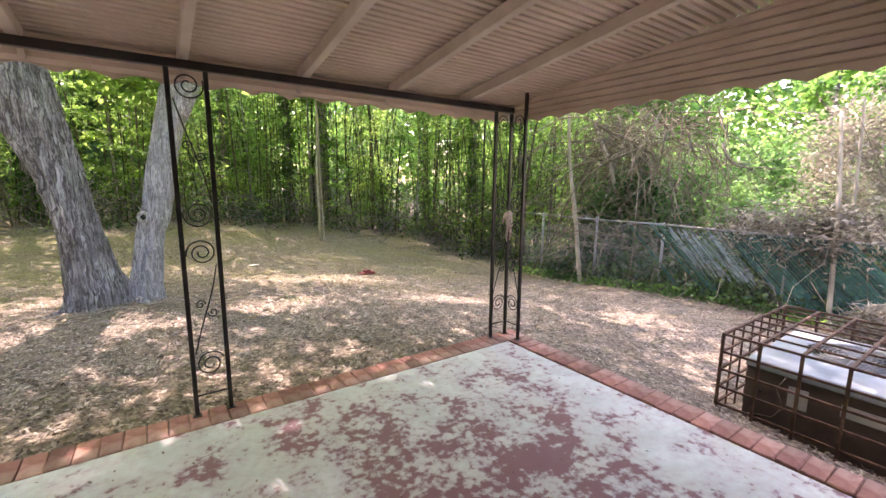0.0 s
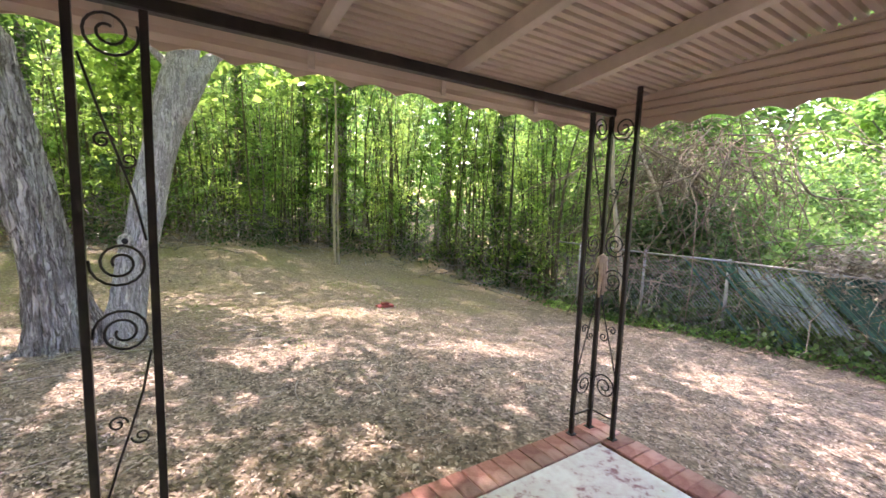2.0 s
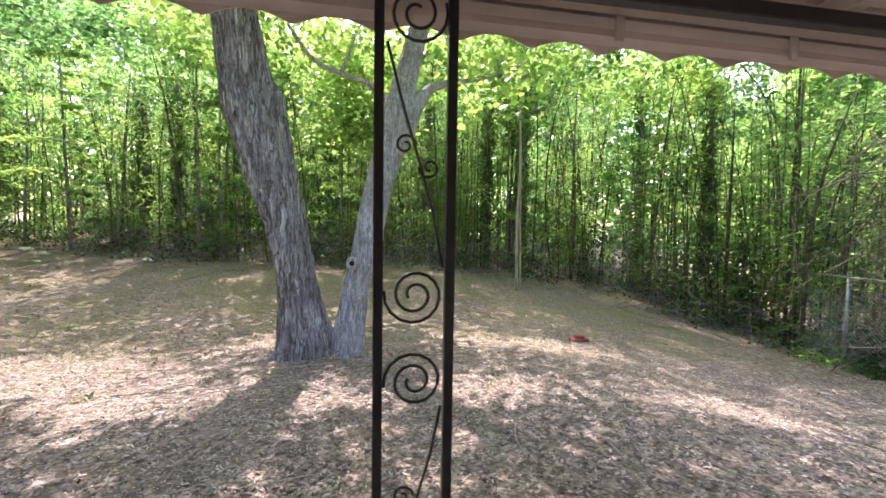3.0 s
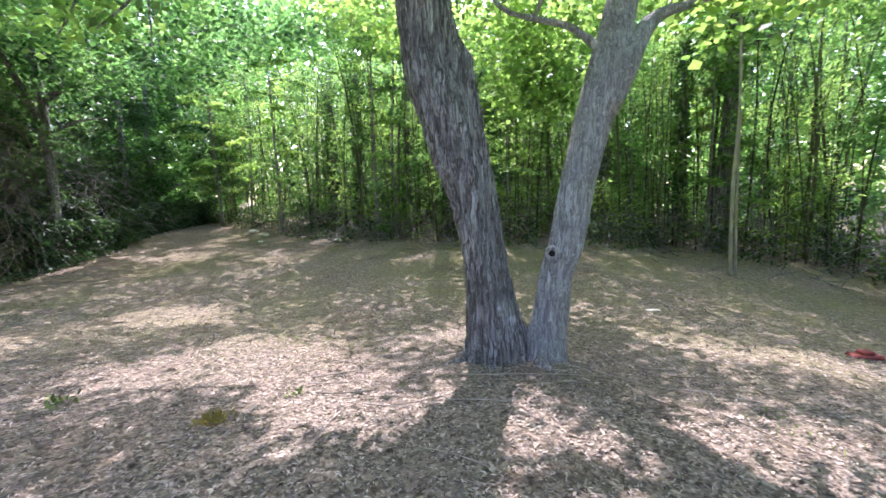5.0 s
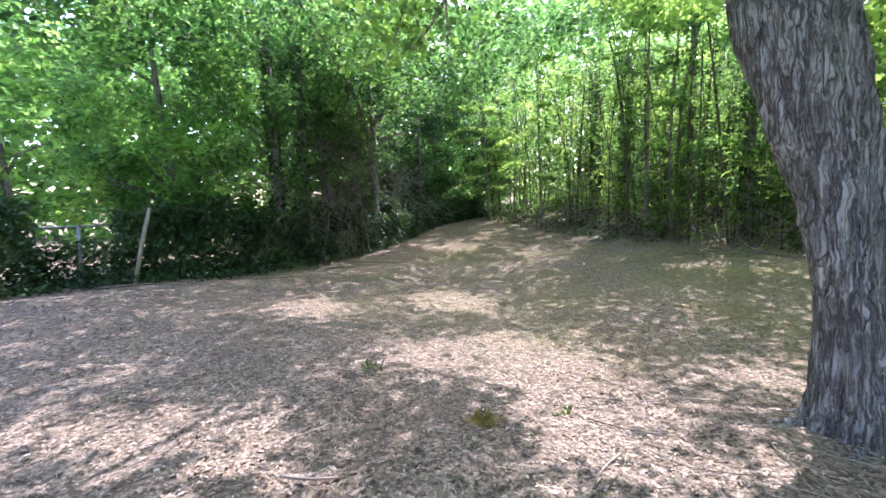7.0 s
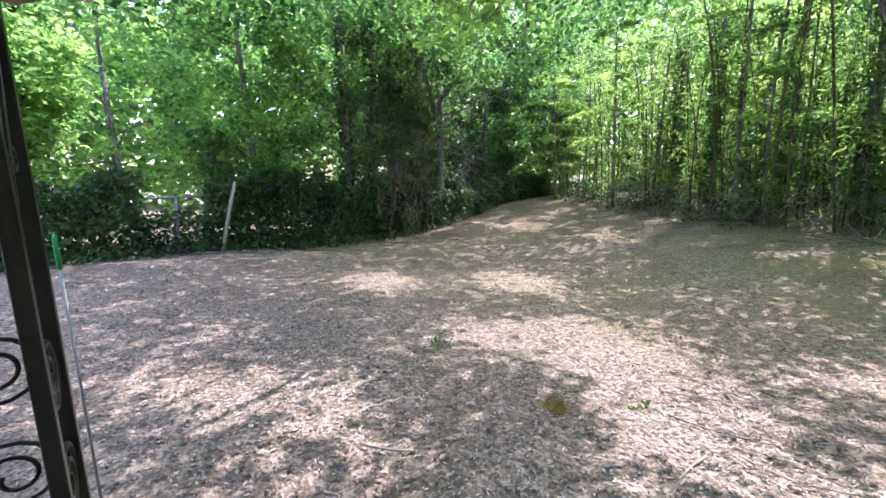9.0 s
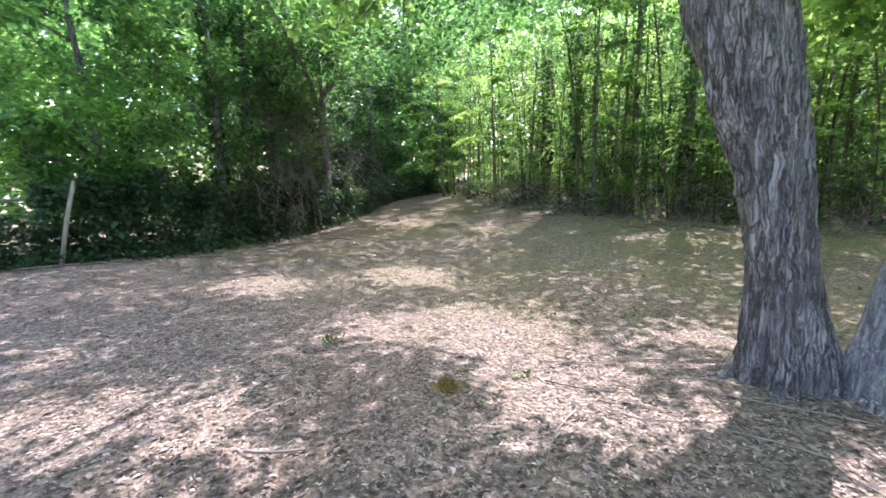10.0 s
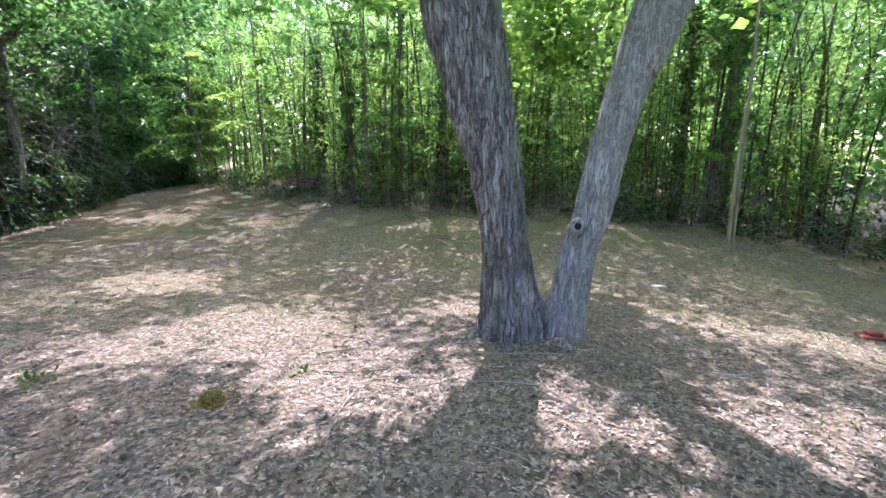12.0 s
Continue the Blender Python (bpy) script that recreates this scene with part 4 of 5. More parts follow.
for i in range(20):
    x, y, nx, ny = along(EDGE, (i + .5) / 20)
    d = rng.uniform(9, 16)
    wood_tree(x + nx * d, y + ny * d, rng.uniform(7, 12), rng.uniform(.12, .2), rng.uniform(3.0, 4.2), 90, 80, 0.34, L_BUSH, 200 + i, "sunlit green tree deep in the woods", -0.02)


for i in range(17):
    x, y, nx, ny = along(EDGE, (i + rng.uniform(.2, .8)) / 17)
    d = rng.uniform(0.3, 2.6)
    wood_tree(x + nx * d, y + ny * d, rng.uniform(3.5, 8.5), rng.uniform(.03, .07), rng.uniform(1.0, 1.7), 34, 60, 0.15, (L_WOODS, L_BUSH, L_BRIGHT)[i % 3], 600 + i,
              "slender green sapling at the edge of the bamboo", (0.05, .3, .45)[i % 3])


def ivy_trunk(x, y, h, seed):
    """A straight trunk wrapped in ivy."""
    rng = np.random.default_rng(seed)
    t = root("ivy_tree", x, y, gz(x, y), "straight trunk wrapped in dark ivy among the bamboo", "tree", "woodland trees")
    bm = bmesh.new()
    tube(bm, [(0, 0, -.1), (.05, .02, h * .5), (.02, .1, h)], [.13, .11, .06], 9)
    part("trunk", bm, WOODBARK, t, smooth=True)
    n = 1500
    a, f = rng.uniform(0, 2 * math.pi, n), rng.uniform(0.02, 1, n)
    r = .14 + .16 * np.abs(np.sin(f * 9 + seed)) * rng.random(n)
    leaves("ivy", np.stack([r * np.cos(a), r * np.sin(a), f * h], 1), .12, L_SHADED, rng, .8, .5, .1, t)


for i, (t, d) in enumerate(((.30, 1.2), (.36, 2.0), (.43, 1.0), (.60, 1.6), (.665, .9), (.72, 1.8), (.80, 1.2), (.88, 1.4), (.24, 1.6))):
    x, y, nx, ny = along(EDGE, t)
    ivy_trunk(x + nx * d, y + ny * d, 6.5 + (i * 7 % 4), 650 + i)


def far_woods():
    """Ring of distant foliage closing the view."""
    rng = np.random.default_rng(33)
    n = 120000
    a = rng.uniform(0, 2 * math.pi, n)
    r = rng.uniform(38, 52, n)
    h = (20 + 5 * np.sin(a * 7) + 3 * np.sin(a * 17 + 1)) * rng.random(n) ** 0.85
    x, y = -4 + r * np.cos(a), 6 + r * np.sin(a)
    ob = leaves("far_woods", np.stack([x, y, ground_z(x, y) + h], 1), 0.95, L_BUSH, rng, 0.6, 0.3, 0.5)
    return tagged(ob, "distant green woods all round the yard", "woods", kind="stuff")


far_woods()
# dark trunk showing between the canes
wood_tree(3.4, 15.4, 14, .24, 2.4, 50, 80, 0.22, L_WOODS, 301, "dark-trunked tree standing among the bamboo", 0.35)

# left-hand side: overgrown fence and the trees that hang over it
LEFT = [(-16.0, -7.0), (-16.1, 0.0), (-16.3, 3.0), (-17.0, 6.5), (-17.6, 9.3), (-18.6, 12.3), (-20.4, 16.0), (-19.8, 19.8)]


def hedge(name, edge, height, depth, count, size, material, seed, label, category, skip=None):
    """Leaves hung over a line, denser towards the outside."""
    rng = np.random.default_rng(seed)
    P = []
    for i in range(count):
        x, y, nx, ny = along(edge, rng.random())
        if skip and skip(x, y):
            continue
        f = rng.random()
        top = height * (1 + .10 * math.sin(y * 1.9) + .07 * math.sin(y * 4.3 + x))
        d = depth * (0.5 + 0.5 * math.cos(math.pi * f * .5)) * rng.random()
        px, py = x - nx * (d - depth * .5), y - ny * (d - depth * .5)
        P.append((px, py, gz(px, py) + top * f))
    ob = leaves(name, P, size, material, rng, 0.75, 0.5, 0.15)
    return tagged(ob, label, category, kind="stuff")


LEFT_R = list(reversed(LEFT))
hedge("ivy_hedge", LEFT_R[2:], 2.0, 0.75, 38000, 0.12, L_IVY, 41, "dark green ivy covering the fence like a hedge", "ivy", lambda x, y: 0.35 < y < 1.75)
hedge("ivy_hedge", [(-16.35, 1.95), (-16.35, .15)], 1.0, .5, 1300, .12, L_IVY, 45, "low dark ivy in the gap of the overgrown fence", "ivy")
hedge("ivy_undergrowth", LEFT_R[:4], 1.3, 1.6, 14000, 0.13, L_IVY, 42, "dark ivy undergrowth at the foot of the trees", "ivy")
hedge("low_undergrowth", EDGE, 0.65, 2.4, 13000, 0.10, L_IVY, 43, "low dark weeds along the edge of the bamboo", "undergrowth", lambda x, y: noise.noise(Vector((x * 1.1, y * 1.1, 3))) < -0.02)
hedge("ground_ivy", LEFT_R, 0.25, 1.9, 9000, 0.09, L_IVY, 44, "low ivy creeping over the ground by the fence", "ivy")
for i, (x, y, h, s, lf, base) in enumerate(((-22.5, -7.5, 6, 2.0, .2, .10), (-20.6, -2.2, 7, 1.9, .17, .35), (-17.9, 3.4, 9, 2.5, .16, .12), (-18.2, 6.8, 11, 2.8, .16, .10),
                                            (-20.0, 10.2, 13, 3.0, .2, .12), (-22.0, 14.5, 13, 3.2, .22, .06), (-22.5, 19.0, 13, 3.0, .22, .06), (-20.5, 22.5, 13, 3.0, .22, .08))):
    # The corner tree's gloom is put into its darker leaf colour.
    wood_tree(x, y, h, .16, s, 120, 150, lf + .02, (L_BUSH, L_BUSH, L_BUSH, L_HEDGE, L_HEDGE, L_SHADED, L_WOODS, L_WOODS)[i], 400 + i, "dense green tree overhanging the ivy fence", base)
# Tree added to carry unseen leaves that shade the left of the yard.
lt = wood_tree(-17.8, 10.6, 9.5, .2, 2.2, 60, 90, .16, L_SHADED, 470, "added dark tree carrying leaves that shade the yard", .3)
for rows in ([(0, 0, 5.0, .11), (1.6, .6, 6.2, .08), (3.6, 1.2, 7.0, .05), (6.0, 1.6, 7.4, .02)], [(0, 0, 4.6, .1), (1.2, -1.6, 6.0, .07), (2.6, -3.4, 6.8, .04), (4.2, -5.2, 7.2, .02)]):
    branch(rows, lt, WOODBARK)
leaves("added_shade_leaves", FAR_SHADE_LEAVES - np.array(lt.location), 0.20, L_WOODS, np.random.default_rng(12), 0.6, 0.15, 1.0, lt)
for i, (x, y, h, s) in enumerate(((-27, -6, 11, 4), (-28, 0, 12, 4), (-28, 6, 13, 4.2), (-29, 13, 14, 4.4), (-29, 21, 15, 4.5), (-26, 27, 15, 4.5))):
    wood_tree(x, y, h, .2, s, 80, 80, 0.4, L_BUSH, 440 + i, "sunlit green tree beyond the ivy fence", 0.03)


def bush(name, c, size, clumps, nleaf, leaf, material, seed, label, category="bush", aspect=0.5):
    rng = np.random.default_rng(seed)
    v = rng.normal(size=(clumps, 3))
    v /= np.linalg.norm(v, axis=1)[:, None]
    v *= rng.uniform(.35, 1.0, (clumps, 1)) ** .5
    v[:, 2] = np.abs(v[:, 2])
    cc = np.array(c) + v * np.array(size)
    P = np.repeat(cc, nleaf, axis=0) + rng.normal(0, .16, (clumps * nleaf, 3)) * max(size) * .6
    P[:, 2] = np.maximum(P[:, 2], ground_z(P[:, 0], P[:, 1]))
    return tagged(leaves(name, P, leaf, material, rng, aspect, .25, .6), label, category, kind="stuff")


def vine_tangle(name, c, size, count, seed, material, label, r=0.012, hang=1.0):
    """Hanging, looping bare stems."""
    rng = np.random.default_rng(seed)
    runs = []
    for i in range(count):
        p = np.array(c) + rng.normal(0, 1, 3) * np.array(size)
        pts = [p.copy()]
        v = rng.normal(0, .25, 3) + np.array([0, 0, -.15 * hang])
        for k in range(7):
            v = v * .8 + rng.normal(0, .16, 3) + np.array([0, 0, -.06 * hang])
            p = p + v
            p[2] = max(p[2], gz(p[0], p[1]) + 0.01)
            pts.append(p.copy())
        q = r * rng.uniform(.5, 1.5)
        runs.append((pts, [q * (1 - .08 * k) for k in range(8)], 4))
    return tagged(tubes_mesh(name, runs, material), label, "vines", kind="stuff")


vine_tangle("vine_tangle", (-18.2, 8.7, 2.8), (.6, .8, 1.5), 160, 51, WOODBARK, "dark bare vines draped over a tree trunk", 0.012)
vine_tangle("vine_tangle", (-20.4, 12.9, 1.8), (.6, 1.8, 1.2), 170, 52, WOODBARK, "dark bare vines tangled at the woods' edge", 0.011)
for i in range(11):
    x, y, nx, ny = along(EDGE, .22 + i * .07)
    vine_tangle("edge_brush", (x + nx * .5, y + ny * .5, gz(x, y) + .45), (.7, .7, .35), 80, 670 + i, WOODBARK, "dark dry brush at the foot of the bamboo", 0.011, .25)
vine_tangle("vine_curtain", (-17.5, 9.1, 3.0), (.3, .4, 1.3), 150, 53, DEADWOOD, "brown dry vines hanging like a curtain from a trunk", 0.008, 1.0)
vine_tangle("vine_curtain", (-18.9, 12.0, 1.9), (.5, 1.0, .9), 150, 54, WOODBARK, "grey-brown dry vines tangled at the corner of the yard", 0.009, .8)
vine_tangle("vine_curtain", (-16.6, 7.2, 1.5), (.3, .8, .6), 70, 55, DEADWOOD, "brown dry vines hanging over the ivy fence", 0.008, .9)
wood_tree(-18.3, 8.8, 8.5, .3, 1.6, 30, 80, .16, L_WOODS, 460, "vine-draped brown tree at the ivy fence", 0.45)

# Dense dark leaves added to give this corner its shade.
bush("shade_thicket", (-20.6, 13.6, 0), (1.4, 2.6, 3.2), 120, 100, .17, L_IVY, 83, "dark leafy thicket added for the shade in the yard's corner")
for i, (x, y, h) in enumerate(((-17.5, 6.4, 8), (-18.0, 7.7, 9), (-18.9, 10.3, 9), (-20.0, 15.2, 9))):
    ivy_trunk(x, y, h, 690 + i)


def spray_tree(x, y, h, reach, limbs, lean, seed, label):
    """A slender young tree whose leaves lie in flat layered sprays on long level limbs."""
    rng = np.random.default_rng(seed)
    t = root("young_tree", x, y, gz(x, y), label, "tree", "young trees at the woods' edge")
    stem = [Vector((lean[0] * h * f, lean[1] * h * f, h * f - .1, .07 * (1 - .8 * f))) for f in np.linspace(0, 1, 5)]
    pts, rad = spline(stem, 14)
    bm = bmesh.new()
    tube(bm, pts, rad, 8)
    part("trunk", bm, WOODBARK, t, smooth=True)
    P = []
    for i in range(limbs):
        f = .25 + .75 * (i + rng.random()) / limbs
        k = min(int(f * 14), 14)
        a = rng.uniform(0, 2 * math.pi)
        L = reach * rng.uniform(.55, 1) * (1.15 - .55 * f)
        d = Vector((math.cos(a), math.sin(a), 0))
        row = [pts[k] + d * L * g + Vector((0, 0, L * (.22 * g - .30 * g * g))) for g in (0, .35, .7, 1)]
        bm = bmesh.new()
        tube(bm, row, [.022, .016, .010, .004], 5)
        part("branch", bm, WOODBARK, t, smooth=True)
        n = int(95 * L)
        g = rng.uniform(.2, 1.05, n)
        side = rng.normal(0, .16, n) * (1.5 - g) * L * .5
        c = np.stack([np.interp(g, (0, .35, .7, 1), [q[j] for q in row]) for j in range(3)], 1)
        P.append(c + side[:, None] * np.array([-d.y, d.x, -.12]) + rng.normal(0, .035, (n, 3)))
    leaves("foliage", np.concatenate(P), .15, L_BRIGHT, rng, .62, .18, 1.6, t, .35)


for i, (x, y, h, reach, limbs, lean) in enumerate(((-17.6, 18.0, 8.5, 2.8, 30, (.10, -.18)), (-13.4, 16.4, 8.0, 2.3, 24, (.03, -.08)), (-8.6, 15.2, 8.5, 2.2, 24, (.02, -.05)), (-3.6, 14.7, 8.0, 2.2, 22, (0, -.05)), (2.9, 15.0, 8.0, 2.0, 20, (-.02, -.05)))):
    spray_tree(x, y, h, reach, limbs, lean, 720 + i, "slender young tree with layered light green leaves")
BEHIND = [(x + (1.5 if x > 5 else 0), y + (4.8 if x < 5 else 2.0)) for x, y in EDGE]
# Filler leaves behind the canes, with the deep shade put into their colour.
hedge("woods_undergrowth", BEHIND, 2.4, 2.6, 20000, 0.17, L_SHADED, 46, "dark green undergrowth deep in the bamboo", "undergrowth")

# left fence: rails and posts in the gap of the ivy
fence_l = root("chain_link_fence", -16.2, 1.0, gz(-16.2, 1.0), "grey steel fence showing through a gap in the ivy", "fence")


def fence_bit(name, a, b, r, m=GALV, n=8, parent=None):
    bm = bmesh.new()
    o = Vector(parent.location)
    tube(bm, [Vector(a) - o, Vector(b) - o], r, n)
    part(name, bm, m, parent, smooth=True)


fence_bit("rail", (-16.2, -0.2, 1.28), (-16.2, 2.4, 1.30), 0.025, GALV, 8, fence_l)
fence_bit("post", (-16.2, 1.05, gz(-16.2, 1.05) - .1), (-16.2, 1.12, 1.32), 0.04, GALV, 8, fence_l)
bm = bmesh.new()
tube(bm, [(-15.7, 1.95, gz(-15.7, 1.95) - .1), (-15.75, 2.2, .8), (-15.8, 2.45, 1.65)], [.05, .045, .04], 8)
thing(part("wooden_pole", bm, PALEWOOD, smooth=True), "pale leaning wooden pole beside the ivy fence", "pole")

# right-hand side: chain-link fence with green slats
FX = 6.7
FY0, FY1 = -7.0, 6.3
fence = root("slatted_chain_fence", FX, 0, -0.9, "chain-link fence with dark green diagonal privacy slats, partly torn", "fence")


def fence_top(y):
    return 0.50 + 0.02 * math.sin(y)


def fence_low(y):
    return gz(FX, y) + 0.05


for y in (5.55, 3.75, 2.03, -0.24, -2.4, -4.6, -6.8):
    fence_bit("post", (FX, y, gz(FX, y) - .15), (FX + 0.03, y, 0.56), 0.032, GALV, 10, fence)
ya = (6.3, 3.75, 2.03, -0.24, -2.4, -4.6, -6.9)
for a, b in zip(ya, ya[1:]):
    fence_bit("rail", (FX + 0.01, a, fence_top(a)), (FX + 0.01, b, fence_top(b)), 0.02, GALV, 8, fence)
bmw = bmesh.new()
for i in range(200):
    c = FY0 - 1.5 + i * 0.075
    # wires rising to the right
    y0, y1 = max(c, FY0), min(c + 1.4, FY1)
    if y1 - y0 > 0.1:
        z0 = fence_low(c) + (y0 - c)
        z1 = fence_low(c) + (y1 - c)
        tube(bmw, [(0.012, y0, z0 + .9), (0.012, y1, min(z1, 0.5) + .9)], 0.0035, 4)
part("wire_mesh", bmw, GALV, fence)
rng = np.random.default_rng(61)
for i in range(225):
    c = FY0 + i * 0.07 if i < 190 else 0.88 + (i - 190) * 0.03
    if c > 2.1 and rng.random() < 0.6 or c > 2.9 or rng.random() < .12:
        continue
    torn = 0.85 < c < 1.95
    L = 1.36 if not torn else rng.uniform(.6, .95)
    y0, z0 = c, 0.48
    sag = rng.uniform(0, .12) if torn else rng.uniform(-.01, .01)
    y1, z1 = c - L * (0.98 if not torn else 0.92), z0 - L - sag
    zl = fence_low(c) - 0.02
    if z1 < zl:
        f = (z0 - zl) / (z0 - z1)
        y1, z1 = y0 + (y1 - y0) * f, zl
    if torn:
        z0 -= rng.uniform(0, .25)
    bm = bmesh.new()
    w = 0.010 if torn else 0.021
    d = Vector((0, y1 - y0, z1 - z0)).normalized()
    s = Vector((0, -d.z, d.y)) * w
    x = -0.012 + (rng.uniform(-.09, -.01) if torn else rng.uniform(-.004, .004))
    ps = [Vector((x, y0, z0 + .9)) + s, Vector((x, y0, z0 + .9)) - s, Vector((x - (.05 if torn else 0), y1, z1 + .9)) - s, Vector((x - (.05 if torn else 0), y1, z1 + .9)) + s]
    q = [p + Vector((0.003, 0, 0)) for p in ps]
    vs = [bm.verts.new(p) for p in ps + q]
    for k in ((0, 1, 2, 3), (7, 6, 5, 4), (0, 4, 5, 1), (1, 5, 6, 2), (2, 6, 7, 3), (3, 7, 4, 0)):
        bm.faces.new([vs[j] for j in k])
    part("slat", bm, SLAT_SUNLIT if torn else SLAT, fence)
RIGHT = [(FX + .35, 6.4), (FX + .35, -7)]
hedge("fence_ivy", RIGHT, 0.95, 1.3, 11000, 0.11, L_IVY, 71, "dark green weeds growing through the fence foot", "ivy")
hedge("fence_weeds", [(FX - .25, 6.4), (FX - .25, -7)], 0.22, 0.5, 3000, 0.08, L_WOODS, 72, "low green weeds along the fence foot", "weeds")
vine_tangle("dry_vines", (FX + .1, 3.6, .1), (.15, 1.4, .45), 150, 73, DEADWOOD, "grey dry vine stems woven through the fence", 0.007, .4)
vine_tangle("dry_vines", (FX + .2, -1.2, .45), (.15, 1.6, .12), 150, 74, DEADWOOD, "tan dry vines hanging over the fence top", 0.0045, .3)
vine_tangle("vine_mound", (9.0, 4.4, 2.75), (.7, 1.2, .6), 430, 75, DEADWOOD, "large mound of bare tan vines behind the fence", 0.011, 1.1)

vine_tangle("vine_mound", (8.8, 4.3, 2.7), (.6, 1.0, .6), 90, 76, DEADWOOD, "thick bare tan vines hanging over the mound", 0.02, 1.2)


# Added mass whose dark leaves stand in for the gloom inside the mound.
bush("shade_thicket", (8.5, 4.0, -1.0), (.7, 1.7, 2.5), 170, 110, .14, L_SHADED, 82, "added thicket with dark leaves standing in for shade under the vine mound")
bush("vine_leaves", (10.8, 5.0, -.2), (1.3, 2.4, 3.6), 120, 70, .13, L_WOODS, 80, "thin green leaves growing over the vine mound")
bush("dry_leaves", (9.0, 4.2, 1.2), (.8, 1.3, 1.9), 16, 50, .10, L_DRY, 81, "tan dry leaves hanging in the vine mound", "dry brush")
for i, (x, y, sx, sy, sz) in enumerate(((10.6, 2.0, 1.5, 1.6, 2.6), (12.5, 3.4, 2.0, 1.8, 4.2), (12.2, 0.4, 1.7, 1.8, 2.6), (14.5, 1.5, 2.2, 2.2, 4.4), (8.9, 1.3, 1.1, 1.1, 2.0), (10.0, -3.4, 1.5, 1.6, 2.0))):
    bush("bush", (x, y, gz(x, y)), (sx, sy, sz), 105, 130, .16, L_HEDGE, 90 + i, "bright green leafy bush behind the fence")
bush("dry_brush", (7.05, -.6, .25), (.45, 1.8, .7), 90, 80, .11, L_DRY, 97, "tan dry brush heaped over the fence top", "dry brush", .35)
bush("dry_brush", (9.6, -.6, .6), (1.0, 1.1, 2.7), 110, 70, .12, L_DRY, 98, "tan withered tree crown behind the fence", "dry brush", .35)
bush("straw_heap", (4.75, -1.85, gz(4.75, -1.85)), (.42, .45, .8), 60, 90, .16, L_DRY, 99, "heap of tan dry grass beside the fence", "dry grass", .12)
for i, (x, y, h, s) in enumerate(((20, 9, 8, 3.4), (22, 3, 9, 3.8), (21, -3, 9, 4.0), (17, 14, 10, 3.4), (28, 1, 14, 5), (22, -8, 11, 4.5), (14, -10, 8, 3.0))):
    wood_tree(x, y, h, .2, s, 95, 85, 0.34, L_BUSH, 500 + i, "sunlit green tree behind the chain-link fence", 0.05)

# leaning dead trunks and poles
def pole(rows, label, name="dead_trunk", material=PALEWOOD):
    pts, rad = spline([Vector(r) for r in rows], 12)
    bm = bmesh.new()
    tube(bm, pts, rad, 8)
    return thing(part(name, bm, material, smooth=True), label, "dead trunk")


pole([(6.45, 3.95, gz(6.45, 3.95) - .1, .06), (6.55, 4.3, .5, .055), (6.6, 4.62, 1.95, .045), (6.6, 4.75, 3.4, .035)], "pale dead trunk leaning over the fence")
pole([(8.0, 3.4, gz(8, 3.4), .06), (8.1, 4.3, 1.6, .05), (8.3, 5.2, 3.2, .04)], "bare grey trunk leaning in the vine mound")
pole([(6.5, -.97, gz(6.5, -.97) - .1, .04), (6.8, -.8, 1.0, .035), (7.3, -.54, 2.7, .025)], "bare tan sapling trunk behind the fence")
pole([(8.0, -.8, gz(8.0, -.8) - .1, .04), (8.0, -.75, 1.2, .03), (8.1, -.65, 3.0, .02)], "bare tan sapling trunk behind the fence")
wx, wy = 2.0, 11.3
pole([(wx, wy, gz(wx, wy) - .1, .05), (wx - .02, wy + .05, 1.5, .045), (wx + .05, wy + .1, 3.6, .035), (wx - .02, wy + .2, 6.5, .025)], "slender tan trunk at the edge of the bamboo")
pole([(wx + .16, wy + .1, gz(wx, wy) - .1, .04), (wx + .1, wy + .1, 1.5, .03), (wx + .12, wy + .2, 3.6, .02)], "slender tan trunk at the edge of the bamboo")

# ---- litter and small things on the ground ----
rng = np.random.default_rng(81)
n = 105000
r = 9.5 * np.sqrt(rng.random(n)) ** 1.25
a = rng.uniform(0, 2 * math.pi, n)
lx, ly = -3.2 + r * np.cos(a) * 1.15, 1.2 + r * np.sin(a)
ok = ~((lx > -4.9) & (lx < 0.17) & (ly < 0.1)) & (ly > -4) & (rng.random(n) < np.clip(1.7 - ly / 6.0, 0.25, 1))
lx, ly = lx[ok], ly[ok]
P = np.stack([lx, ly, ground_z(lx, ly) + 0.006 + 0.012 * rng.random(len(lx))], 1)
ob = leaves("leaf_litter", P, 0.042, LITTER, rng, 0.45, 0.0, 3.0, None, 0.2)
tagged(ob, "brown and grey dry leaves and wood chips strewn over the yard", "leaf litter", kind="stuff")

n = 90000
r = 6.5 * np.sqrt(rng.random(n)) ** 1.2
a = rng.uniform(0, 2 * math.pi, n)
lx, ly = -3.4 + r * np.cos(a) * 1.15, 1.6 + r * np.sin(a)
ok = ~((lx > -4.9) & (lx < 0.17) & (ly < 0.1)) & (ly > -2.5) & (rng.random(n) < np.clip(1.5 - ly / 6.0, 0.12, 1))
lx, ly = lx[ok], ly[ok]
P = np.stack([lx, ly, ground_z(lx, ly) + 0.010 + 0.014 * rng.random(len(lx))], 1)
tagged(leaves("wood_chips", P, 0.032, PALECHIP, rng, 0.3, 0.0, 2.2, None, 0.3), "pale shredded wood chips and leaf bits over the yard", "wood chips", kind="stuff")

n = 24000
lx, ly = rng.uniform(-15.5, 6.2, n), rng.uniform(.3, 14.5, n)
P = np.stack([lx, ly, ground_z(lx, ly) + 0.008], 1)
tagged(leaves("far_litter", P, 0.065, LITTER, rng, 0.45, 0.0, 4.0, None, 0.08), "brown dry leaves scattered over the far yard", "leaf litter", kind="stuff")
n = 420
